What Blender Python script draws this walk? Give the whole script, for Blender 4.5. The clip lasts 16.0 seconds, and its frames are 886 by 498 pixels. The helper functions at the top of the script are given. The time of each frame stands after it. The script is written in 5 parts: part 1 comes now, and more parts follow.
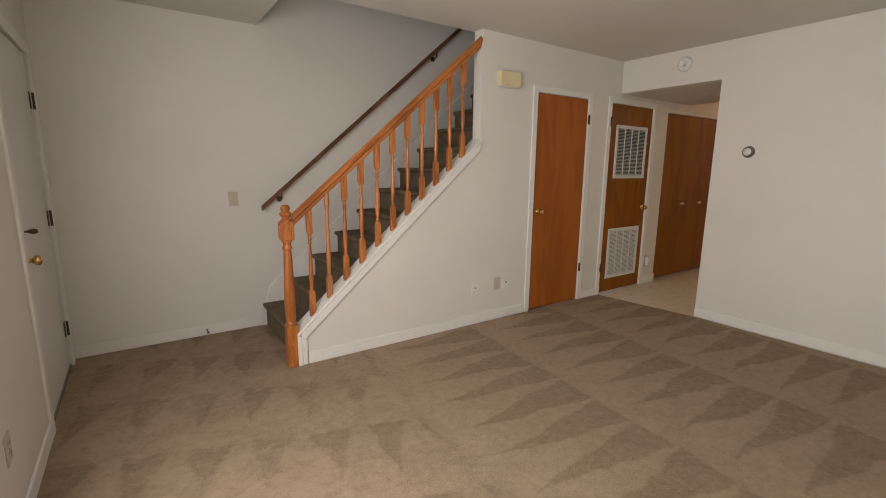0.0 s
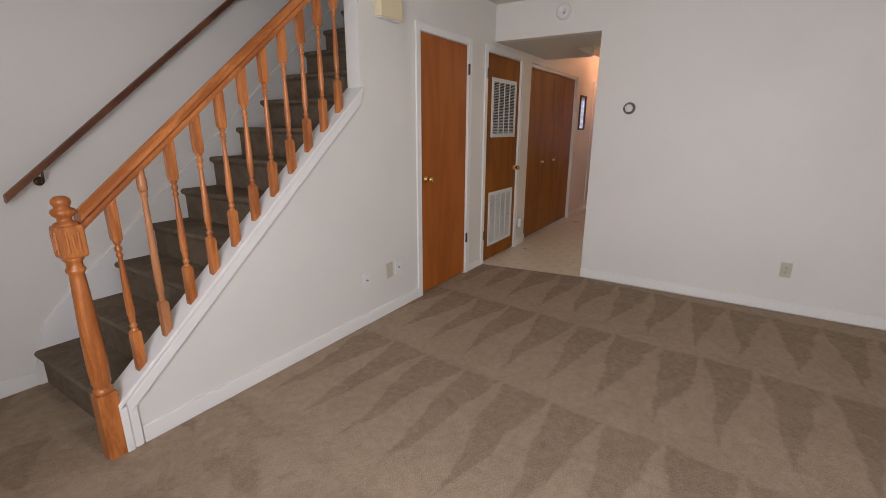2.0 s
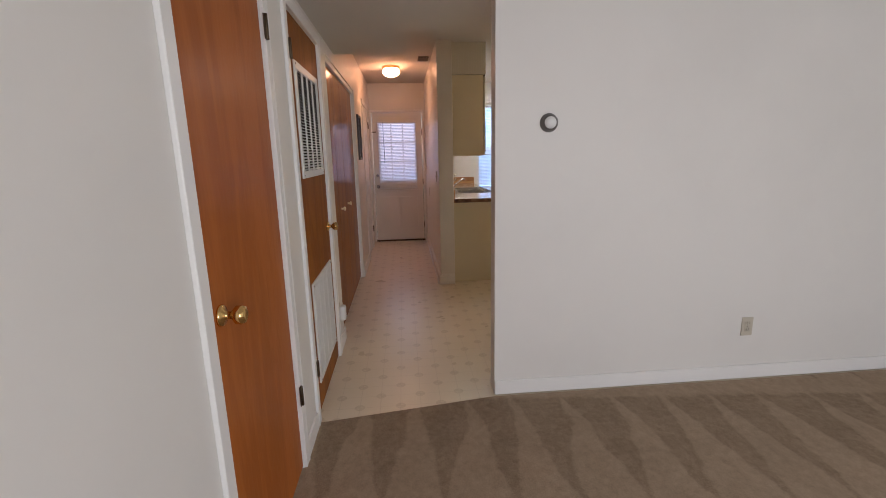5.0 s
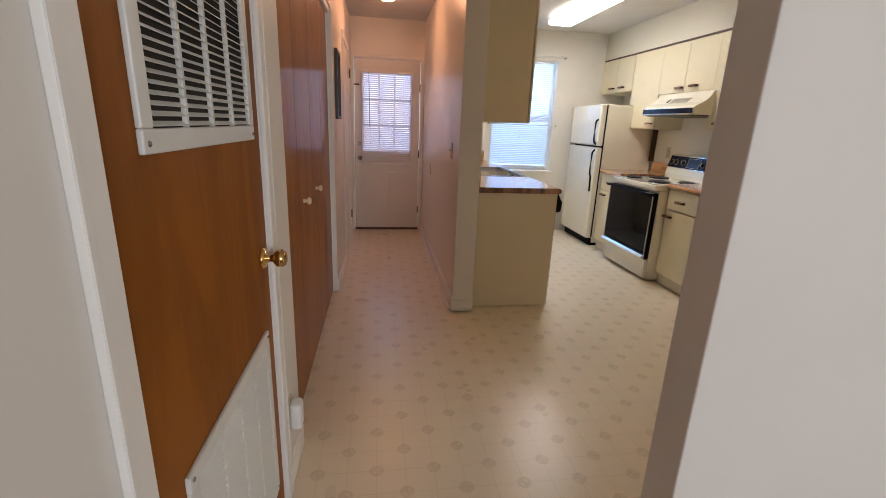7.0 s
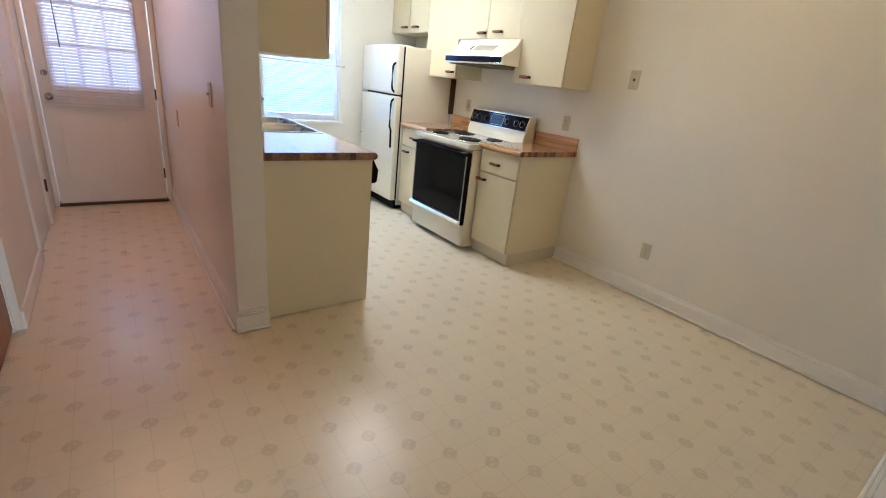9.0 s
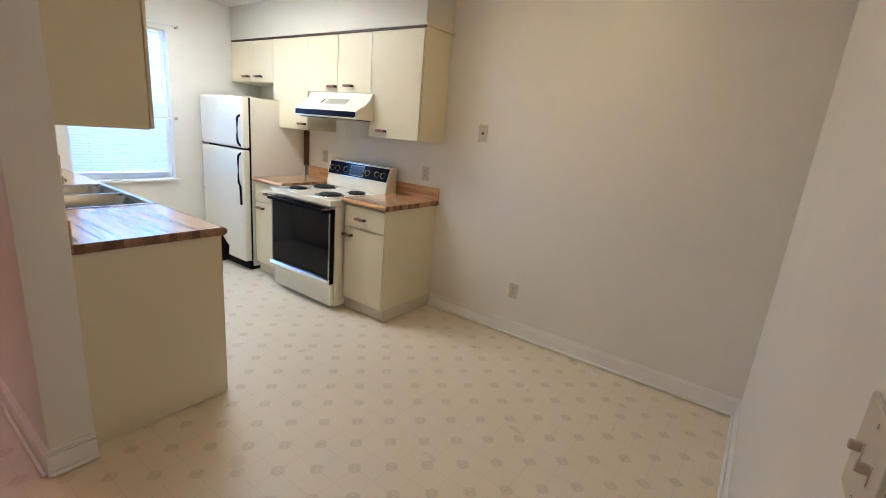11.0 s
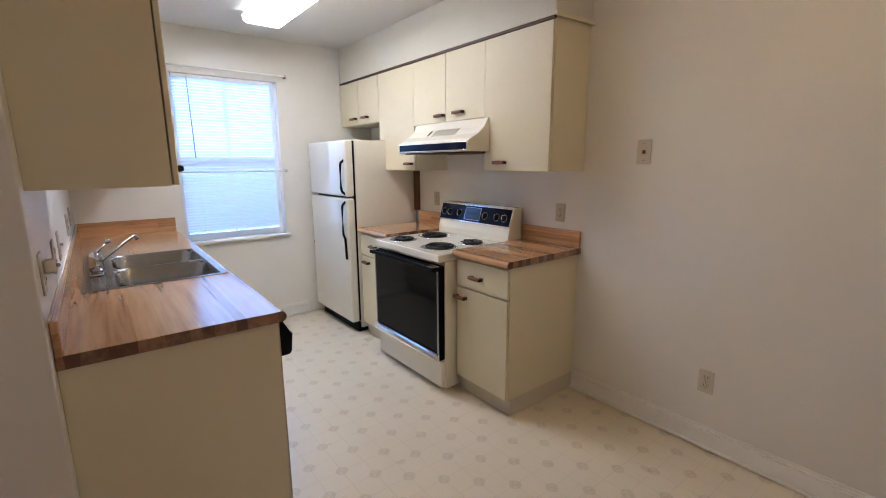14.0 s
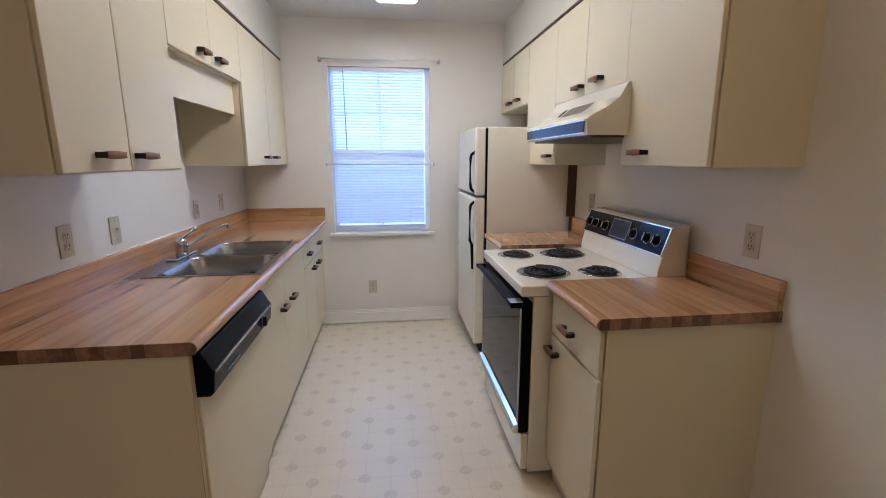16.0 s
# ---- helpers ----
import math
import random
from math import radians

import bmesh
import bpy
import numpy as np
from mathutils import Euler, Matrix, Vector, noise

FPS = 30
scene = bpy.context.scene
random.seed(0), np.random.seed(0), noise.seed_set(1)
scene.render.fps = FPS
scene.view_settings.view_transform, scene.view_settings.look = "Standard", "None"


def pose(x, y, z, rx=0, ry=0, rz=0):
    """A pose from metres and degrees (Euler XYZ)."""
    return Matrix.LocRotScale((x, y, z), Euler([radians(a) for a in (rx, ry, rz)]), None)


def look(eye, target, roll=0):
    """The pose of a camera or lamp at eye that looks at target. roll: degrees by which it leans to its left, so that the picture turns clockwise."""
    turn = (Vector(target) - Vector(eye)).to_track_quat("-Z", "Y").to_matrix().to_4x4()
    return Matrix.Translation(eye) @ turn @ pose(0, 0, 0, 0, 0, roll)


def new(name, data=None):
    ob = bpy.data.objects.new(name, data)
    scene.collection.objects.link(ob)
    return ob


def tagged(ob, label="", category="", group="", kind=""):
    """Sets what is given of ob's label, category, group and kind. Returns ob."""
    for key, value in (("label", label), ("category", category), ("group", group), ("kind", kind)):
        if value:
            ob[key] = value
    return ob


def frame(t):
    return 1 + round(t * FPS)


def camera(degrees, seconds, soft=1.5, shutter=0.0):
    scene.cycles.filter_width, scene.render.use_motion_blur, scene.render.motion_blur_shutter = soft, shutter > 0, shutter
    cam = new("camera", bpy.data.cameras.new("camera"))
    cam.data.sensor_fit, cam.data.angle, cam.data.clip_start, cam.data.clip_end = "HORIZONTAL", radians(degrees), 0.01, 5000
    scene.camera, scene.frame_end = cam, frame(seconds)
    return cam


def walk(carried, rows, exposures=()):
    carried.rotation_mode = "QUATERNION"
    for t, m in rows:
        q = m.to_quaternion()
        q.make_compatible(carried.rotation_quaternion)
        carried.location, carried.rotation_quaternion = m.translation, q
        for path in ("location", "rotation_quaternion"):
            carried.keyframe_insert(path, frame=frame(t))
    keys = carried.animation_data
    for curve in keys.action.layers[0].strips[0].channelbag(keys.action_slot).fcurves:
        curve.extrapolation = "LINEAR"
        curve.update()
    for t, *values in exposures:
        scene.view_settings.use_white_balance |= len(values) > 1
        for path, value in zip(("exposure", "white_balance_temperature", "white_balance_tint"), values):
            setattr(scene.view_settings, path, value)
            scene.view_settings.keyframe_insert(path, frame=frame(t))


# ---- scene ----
cam = camera(89.9, 16.0, soft=0.95)
PATH = [
    (0, (0.552, 0.349, 1.372), (1.669, 1.968, 1.008), 0.6),
    (0.5, (0.524, 0.479, 1.274), (1.66, 2.031, 0.724), 1.0),
    (1, (0.548, 0.614, 1.244), (1.882, 1.967, 0.619), 4.1),
    (1.5, (0.576, 0.929, 1.284), (2.01, 2.182, 0.672), 4.7),
    (2, (0.737, 1.262, 1.366), (2.363, 2.299, 0.836), 0.2),
    (2.5, (0.827, 1.709, 1.398), (2.659, 2.379, 0.958), 0.1),
    (3, (1.036, 2.076, 1.41), (2.944, 2.531, 1.02), -1.1),
    (3.5, (1.341, 2.373, 1.404), (3.293, 2.622, 1.046), -1.1),
    (4, (1.649, 2.587, 1.423), (3.614, 2.624, 1.052), -1.6),
    (4.5, (2.069, 2.699, 1.418), (4.03, 2.637, 1.033), -2.5),
    (4.7, (2.242, 2.74, 1.401), (4.199, 2.624, 1.004), -2.2),
    (6.8, (3.97, 2.975, 1.328), (5.886, 2.698, 0.826), 2.0),
    (7, (4.107, 2.966, 1.327), (6.01, 2.682, 0.784), 2.3),
    (7.5, (4.39, 2.964, 1.304), (6.231, 2.496, 0.676), 4.5),
    (8, (4.626, 2.96, 1.306), (6.383, 2.29, 0.625), 5.4),
    (8.5, (4.814, 2.886, 1.301), (6.503, 2.082, 0.593), 5.7),
    (9, (4.944, 2.848, 1.306), (6.425, 1.699, 0.609), 6.4),
    (9.5, (5.026, 2.833, 1.317), (6.215, 1.380, 0.629), 4.6),
    (9.7, (5.072, 2.828, 1.338), (6.143, 1.283, 0.656), 6.3),
    (11.8, (5.068, 2.727, 1.467), (6.341, 1.234, 1.074), 1.0),
    (12, (5.054, 2.714, 1.457), (6.402, 1.288, 1.067), 0.3),
    (12.5, (5.035, 2.615, 1.447), (6.445, 1.253, 1.052), 0.2),
    (13, (5.193, 2.515, 1.436), (6.604, 1.156, 1.033), -1.4),
    (13.5, (5.419, 2.378, 1.442), (6.845, 1.035, 1.038), -1.3),
    (14, (5.638, 2.141, 1.416), (7.186, 0.934, 1.034), -0.4),
    (14.5, (5.876, 1.967, 1.412), (7.56, 0.95, 1.05), -0.8),
    (15, (5.944, 1.72, 1.393), (7.757, 0.952, 1.043), -0.9),
    (15.5, (5.934, 1.443, 1.409), (7.848, 0.993, 1.042), -0.4),
    (16, (5.968, 1.128, 1.387), (7.916, 0.896, 0.994), -0.1),
]
LIGHT = [(0.0, -0.10, 7300, 16), (0.4, -0.08, 8250, 18), (0.6, -0.07, 8250, 18), (1.0, 0.22, 7100, 18), (1.5, 0.14, 6600, 18), (2.0, 0.02, 6450, 19), (2.5, 0.04, 6250, 18), (3.5, 0.10, 6300, 17), (4.7, 0.10, 6300, 18), (6.8, 0.22, 6450, 17), (7.5, 0.58, 6200, 12), (8.0, 0.70, 5950, 10), (9.7, 0.84, 5680, 8), (12.0, 0.65, 5620, 15), (13.5, 0.54, 5620, 17), (14.5, 0.12, 5750, 19), (16.0, 0.02, 5750, 20)]
walk(cam, [(t, look(eye, target, roll)) for t, eye, target, roll in PATH], LIGHT)

# ---- world, sun and lamps ----
world = bpy.data.worlds.new("sky")
scene.world = world
world.use_nodes = True
wn = world.node_tree.nodes
sky = wn.new("ShaderNodeTexSky")
sky.sky_type = "NISHITA"
sky.sun_disc = False
sky.sun_elevation, sky.sun_rotation = radians(50), radians(180)
wn["Background"].inputs["Strength"].default_value = 0.12
world.node_tree.links.new(sky.outputs[0], wn["Background"].inputs["Color"])

sun = new("sun", bpy.data.lights.new("sun", "SUN"))
sun.data.energy, sun.data.angle, sun.data.color = 2.0, radians(3), (1.0, 0.95, 0.88)
sun.matrix_world = look((0, -5, 9), (0, 0, 3))


def area(name, eye, target, w, h, watts, colour):
    ob = new(name, bpy.data.lights.new(name, "AREA"))
    ob.data.shape, ob.data.size, ob.data.size_y = "RECTANGLE", w, h
    ob.data.energy, ob.data.color = watts, colour
    ob.matrix_world = look(eye, target)
    return ob


LIVING_W, KITCHEN_W, DOOR_W = 68.0, 18.0, 3.4
area("daylight_living_window", (0.0, 1.3, 1.35), (3.0, 1.3, 1.25), 1.6, 1.4, LIVING_W, (0.93, 0.97, 1.0))
area("daylight_kitchen_window", (9.90, 1.19, 1.45), (5.0, 1.19, 1.2), 0.80, 1.30, KITCHEN_W, (0.24, 0.51, 1.0))
area("daylight_back_door", (9.88, 2.85, 1.43), (5.0, 2.85, 1.2), 0.60, 0.95, DOOR_W, (0.58, 0.66, 1.0))


# ---- materials ----
def mat(name, colour, rough=0.6, metal=0.0, spec=0.5, coat=0.0):
    m = bpy.data.materials.new(name)
    m.use_nodes = True
    b = m.node_tree.nodes["Principled BSDF"]
    b.inputs["Base Color"].default_value = (*colour, 1)
    b.inputs["Roughness"].default_value = rough
    b.inputs["Metallic"].default_value = metal
    b.inputs["Specular IOR Level"].default_value = spec
    b.inputs["Coat Weight"].default_value = coat
    return m


class Net:
    """Short hand for wiring a material's nodes."""

    def __init__(self, m):
        self.t, self.b = m.node_tree, m.node_tree.nodes["Principled BSDF"]

    def put(self, kind, **values):
        n = self.t.nodes.new(kind)
        for k, v in values.items():
            n.inputs[k.replace("_", " ")].default_value = v
        return n

    def link(self, a, b):
        self.t.links.new(a, b)

    def place(self, scale=(1, 1, 1)):
        m = self.put("ShaderNodeMapping")
        g = self.put("ShaderNodeNewGeometry")
        self.link(g.outputs["Position"], m.inputs["Vector"])
        m.inputs["Scale"].default_value = scale
        return m.outputs[0]

    def noise(self, vec, scale, detail=4, rough=0.55, distort=0.0):
        n = self.put("ShaderNodeTexNoise", Scale=scale, Detail=detail, Roughness=rough, Distortion=distort)
        self.link(vec, n.inputs["Vector"])
        return n.outputs["Fac"]

    def math(self, op, a, b=0.0, c=0.0, clamp=False):
        n = self.t.nodes.new("ShaderNodeMath")
        n.operation, n.use_clamp = op, clamp
        for i, v in enumerate((a, b, c)):
            if isinstance(v, (int, float)):
                n.inputs[i].default_value = v
            else:
                self.link(v, n.inputs[i])
        return n.outputs[0]

    def mix(self, fac, a, b):
        n = self.t.nodes.new("ShaderNodeMix")
        n.data_type = "RGBA"
        for i, v in ((0, fac), (6, a), (7, b)):
            if isinstance(v, (int, float)):
                n.inputs[i].default_value = v
            elif isinstance(v, tuple):
                n.inputs[i].default_value = (*v, 1)
            else:
                self.link(v, n.inputs[i])
        return n.outputs[2]

    def ramp(self, fac, lo, hi):
        n = self.t.nodes.new("ShaderNodeMapRange")
        n.interpolation_type = "SMOOTHSTEP"
        n.inputs["From Min"].default_value, n.inputs["From Max"].default_value = lo, hi
        self.link(fac, n.inputs["Value"])
        return n.outputs[0]

    def split(self, vec):
        n = self.put("ShaderNodeSeparateXYZ")
        self.link(vec, n.inputs[0])
        return n.outputs

    def colour(self, c):
        self.link(c, self.b.inputs["Base Color"])

    def rough(self, fac, lo, hi):
        self.link(self.math("MULTIPLY_ADD", fac, hi - lo, lo), self.b.inputs["Roughness"])

    def bump(self, h, strength=0.2, distance=0.002):
        n = self.put("ShaderNodeBump", Strength=strength, Distance=distance)
        self.link(h, n.inputs["Height"])
        self.link(n.outputs[0], self.b.inputs["Normal"])


def painted(name, colour, rough=0.55, grain=90, relief=0.12, dirt=0.06, spec=0.4):
    m = mat(name, colour, rough, spec=spec)
    k = Net(m)
    p = k.place()
    big = k.ramp(k.noise(p, 0.9, 5, 0.6), 0.35, 0.75)
    fine = k.noise(p, grain, 3)
    dark = tuple(c * (1 - dirt) for c in colour)
    k.colour(k.mix(big, colour, dark))
    k.rough(fine, rough - 0.06, rough + 0.1)
    k.bump(fine, relief, 0.0015)
    return m


def wooden(name, light, dark, rough=0.35, along=(6, 6, 0.5), coat=0.2, contrast=(0.3, 0.7), spec=0.5, streaks=0.5):
    m = mat(name, light, rough, spec=spec, coat=coat)
    m.node_tree.nodes["Principled BSDF"].inputs["Coat Roughness"].default_value = 0.2
    k = Net(m)
    p = k.place(along)
    big = k.ramp(k.noise(p, 2.2, 4, 0.6, 0.6), *contrast)
    fine = k.noise(k.place(tuple(a * 8 for a in along)), 4.0, 3, 0.6)
    streak = k.math("MULTIPLY_ADD", fine, streaks, k.math("MULTIPLY", big, 1.15 - streaks))
    k.colour(k.mix(k.ramp(streak, 0.2, 0.85), light, dark))
    k.rough(fine, rough - 0.05, rough + 0.12)
    k.bump(fine, 0.08, 0.001)
    return m


WALL = painted("wall_paint", (0.785, 0.765, 0.718), 0.46, 70, 0.1, 0.06, 0.4)
SEMIGLOSS = painted("semigloss_wall_paint", (0.785, 0.765, 0.715), 0.29, 70, 0.07, 0.06, 0.5)
TRIM = painted("trim_paint", (0.85, 0.84, 0.81), 0.38, 40, 0.05, 0.05)
CEIL = painted("ceiling_texture", (0.69, 0.67, 0.62), 0.8, 160, 0.45, 0.04)
WDOOR = painted("white_door_paint", (0.78, 0.77, 0.74), 0.42, 30, 0.05, 0.05)
CREAM = painted("cream_laminate", (0.72, 0.648, 0.468), 0.40, 50, 0.04, 0.05)
IVORY = mat("ivory_plastic", (0.56, 0.51, 0.41), 0.4)
WHITEP = mat("white_plastic", (0.80, 0.80, 0.78), 0.4)
ENAMEL = mat("cream_enamel", (0.80, 0.76, 0.65), 0.18, coat=0.5)
FRIDGE = mat("cream_fridge_enamel", (0.78, 0.74, 0.63), 0.10, coat=0.4)
GLOSSBLACK = mat("glossy_black_plastic", (0.005, 0.005, 0.007), 0.16, spec=0.07)
BLACK = mat("black_plastic", (0.006, 0.006, 0.008), 0.35, spec=0.04)
GLASSBLACK = mat("black_oven_glass", (0.005, 0.005, 0.007), 0.06, spec=0.12)
PANELBLUE = mat("dark_blue_control_panel", (0.005, 0.008, 0.026), 0.10, spec=0.15)
CHROME = mat("chrome", (0.85, 0.86, 0.88), 0.12, 1.0)
TAPCHROME = mat("dull_chrome", (0.50, 0.51, 0.54), 0.10, 1.0)
STEEL = mat("brushed_steel", (0.35, 0.35, 0.36), 0.27, 1.0)
BRASS = mat("polished_brass", (0.75, 0.50, 0.20), 0.16, 1.0)
BRONZE = mat("bronze_hinge", (0.10, 0.07, 0.045), 0.4, 0.9)
PULL = mat("brown_wood_pull", (0.22, 0.095, 0.048), 0.4)
CHIME = mat("cream_chime_plastic", (0.78, 0.68, 0.44), 0.4)
PULLFOOT = mat("dark_bronze_foot", (0.035, 0.028, 0.026), 0.35, 0.7)
SKIRT = mat("grey_knob_skirt", (0.42, 0.42, 0.44), 0.25, 0.9)
VENTSHADE = mat("painted_vent_shade", (0.03, 0.025, 0.02), 0.9)
COIL = mat("burner_coil", (0.02, 0.02, 0.022), 0.5, 0.6)
GRILLE = painted("grille_enamel", (0.74, 0.76, 0.74), 0.35, 60, 0.03, 0.04)
OAK = wooden("oak_varnish", (0.60, 0.205, 0.052), (0.34, 0.098, 0.020), 0.3, (9, 9, 1.0))
OAKRAIL = wooden("oak_rail", (0.60, 0.205, 0.052), (0.34, 0.098, 0.020), 0.3, (1.2, 9, 1.2))
DARKRAIL = wooden("dark_stained_rail", (0.20, 0.075, 0.03), (0.11, 0.035, 0.015), 0.32, (1.2, 9, 1.2))
DOORWOOD = wooden("birch_door_veneer", (0.43, 0.128, 0.024), (0.355, 0.100, 0.018), 0.42, (3.2, 3.2, 0.45), 0.06, spec=0.12, streaks=0.28)
DOORDARK = wooden("walnut_door_veneer", (0.310, 0.104, 0.013), (0.240, 0.077, 0.010), 0.5, (2.6, 2.6, 0.5), 0.04, spec=0.12, streaks=0.22)
BIFOLD = wooden("bifold_veneer", (0.320, 0.112, 0.013), (0.250, 0.084, 0.010), 0.42, (2.6, 2.6, 0.5), 0.28, spec=0.10, streaks=0.22)
BIFOLD.node_tree.nodes["Principled BSDF"].inputs["Coat Roughness"].default_value = 0.10


def carpet(name, light, dark, tracks):
    m = mat(name, light, 0.95, spec=0.15)
    k = Net(m)
    p = k.place()
    fine = k.noise(p, 150, 4, 0.75)
    mid = k.noise(p, 26, 5, 0.75)
    big = k.ramp(k.noise(p, 4.2, 5, 0.7, 1.2), 0.44, 0.56)
    if tracks:
        # nap laid over by the vacuum cleaner: rows of wedges, each row about a metre deep
        x, y, z = k.split(p)
        wob = k.math("MULTIPLY_ADD", k.noise(p, 2.6, 2), 0.30, -0.15)
        jag = k.math("MULTIPLY_ADD", k.noise(p, 17, 5, 0.65), 0.26, -0.13)
        row = k.math("MULTIPLY_ADD", y, -0.09, k.math("ADD", x, k.math("MULTIPLY", wob, 0.22)))
        row = k.math("ADD", row, -1.58)
        v = k.math("FRACT", row)
        rn = k.math("FLOOR", row)
        u = k.math("ADD", k.math("DIVIDE", k.math("MULTIPLY_ADD", wob, 0.45, y), 0.275), k.math("MULTIPLY", rn, 0.37))
        u = k.math("MULTIPLY_ADD", v, 0.22, u)
        tri = k.math("ABSOLUTE", k.math("MULTIPLY_ADD", k.math("FRACT", u), 2.0, -1.0))
        grow = k.math("MULTIPLY_ADD", v, 1.12, -0.14)
        edge = k.math("SUBTRACT", k.math("ADD", grow, jag), tri)
        wedge = k.math("MULTIPLY", k.ramp(edge, -0.07, 0.09), k.math("SUBTRACT", 1.0, k.ramp(k.math("ADD", v, k.math("MULTIPLY", jag, 0.25)), 0.955, 0.995)))
        # near the front door the strokes run across, shorter and half trodden out
        row2 = k.math("DIVIDE", k.math("MULTIPLY_ADD", x, 0.35, k.math("MULTIPLY_ADD", wob, 0.35, k.math("ADD", y, 0.20))), 0.62)
        v2 = k.math("FRACT", row2)
        u2 = k.math("ADD", k.math("DIVIDE", k.math("MULTIPLY_ADD", wob, 0.5, k.math("MULTIPLY_ADD", y, -0.30, x)), 0.30), k.math("MULTIPLY", k.math("FLOOR", row2), 0.41))
        tri2 = k.math("ABSOLUTE", k.math("MULTIPLY_ADD", k.math("FRACT", u2), 2.0, -1.0))
        wedge2 = k.math("MULTIPLY", k.ramp(k.math("SUBTRACT", k.math("ADD", k.math("MULTIPLY_ADD", v2, 1.05, -0.28), jag), tri2), -0.10, 0.14),
                        k.math("SUBTRACT", 1.0, k.ramp(v2, 0.93, 0.99)))
        trodden = k.ramp(k.noise(p, 1.7, 3, 0.6), 0.42, 0.62)
        kept = k.ramp(k.math("MULTIPLY_ADD", y, -0.09, k.math("ADD", x, k.math("MULTIPLY", wob, 0.6))), 1.44, 1.66)
        loose = k.math("SUBTRACT", 1.0, kept)
        fac = k.math("ADD", k.math("ADD", k.math("MULTIPLY", k.math("MULTIPLY", wedge, kept), 0.74),
                                   k.math("MULTIPLY", k.math("MULTIPLY", wedge2, loose), k.math("MULTIPLY_ADD", trodden, -0.42, 0.80))),
                     k.math("MULTIPLY", big, k.math("MULTIPLY_ADD", kept, -0.14, 0.40)), clamp=True)
    else:
        fac = k.math("MULTIPLY", big, 0.7)
    c = k.mix(fac, light, dark)
    speck = k.math("MULTIPLY_ADD", fine, 0.5, k.math("MULTIPLY", mid, 0.5))
    c2 = k.mix(k.ramp(speck, 0.34, 0.66), tuple(a * 0.72 for a in dark), light)
    k.colour(k.mix(0.46, c, c2))
    k.bump(k.math("ADD", fine, mid), 0.6, 0.006)
    return m


CARPET = carpet("living_carpet", (0.440, 0.330, 0.232), (0.246, 0.178, 0.118), True)
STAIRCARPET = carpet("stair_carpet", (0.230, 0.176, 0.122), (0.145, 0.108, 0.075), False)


def vinyl():
    m = mat("cream_sheet_vinyl", (0.70, 0.63, 0.52), 0.35)
    k = Net(m)
    p = k.place()
    x, y, z = k.split(p)
    # squares of 114 mm with a worn medallion on every other crossing
    a = k.math("DIVIDE", k.math("ADD", x, -6.731 + 11.4), 0.1138)
    b = k.math("DIVIDE", k.math("ADD", y, -1.176 + 11.4), 0.1138)
    fa = k.math("SUBTRACT", a, k.math("ROUND", a))
    fb = k.math("SUBTRACT", b, k.math("ROUND", b))
    ra, rb = k.math("ROUND", a), k.math("ROUND", b)
    odd = k.math("PINGPONG", k.math("ADD", ra, rb), 1.0)
    on = k.math("SUBTRACT", 1.0, odd)
    ax, by = k.math("ABSOLUTE", fa), k.math("ABSOLUTE", fb)
    line = k.math("LESS_THAN", k.math("MINIMUM", ax, by), 0.018)
    cheb = k.math("MAXIMUM", k.math("MAXIMUM", ax, by), k.math("MULTIPLY", k.math("ADD", ax, by), 0.72))
    disc = k.math("SUBTRACT", 1.0, k.ramp(cheb, 0.225, 0.265))
    ring = k.math("MULTIPLY", disc, k.math("GREATER_THAN", cheb, 0.155))
    cross = k.math("MULTIPLY", disc, k.math("GREATER_THAN", k.math("MULTIPLY", fa, fb), 0.0))
    med = k.math("MULTIPLY", on, k.math("ADD", k.math("MULTIPLY", disc, 0.40), k.math("MULTIPLY", k.math("MAXIMUM", ring, cross), 0.30)))
    wear = k.ramp(k.noise(p, 24, 4, 0.7), 0.25, 0.75)
    med = k.math("MULTIPLY", med, k.math("MULTIPLY_ADD", wear, 0.5, 0.5))
    blotch = k.ramp(k.noise(p, 1.6, 5, 0.6), 0.3, 0.8)
    base = k.mix(k.math("MULTIPLY", blotch, 0.5), (0.77, 0.69, 0.55), (0.69, 0.60, 0.45))
    base = k.mix(k.math("MULTIPLY", k.noise(p, 120, 3), 0.16), base, (0.60, 0.52, 0.40))
    base = k.mix(k.math("MULTIPLY", line, k.math("MULTIPLY_ADD", wear, 0.22, 0.12)), base, (0.47, 0.40, 0.30))
    k.colour(k.mix(k.math("MULTIPLY", med, 0.66), base, (0.46, 0.385, 0.27)))
    k.rough(k.noise(p, 5, 2), 0.25, 0.33)
    k.bump(k.noise(p, 30, 3), 0.05, 0.0012)
    return m


VINYL = vinyl()


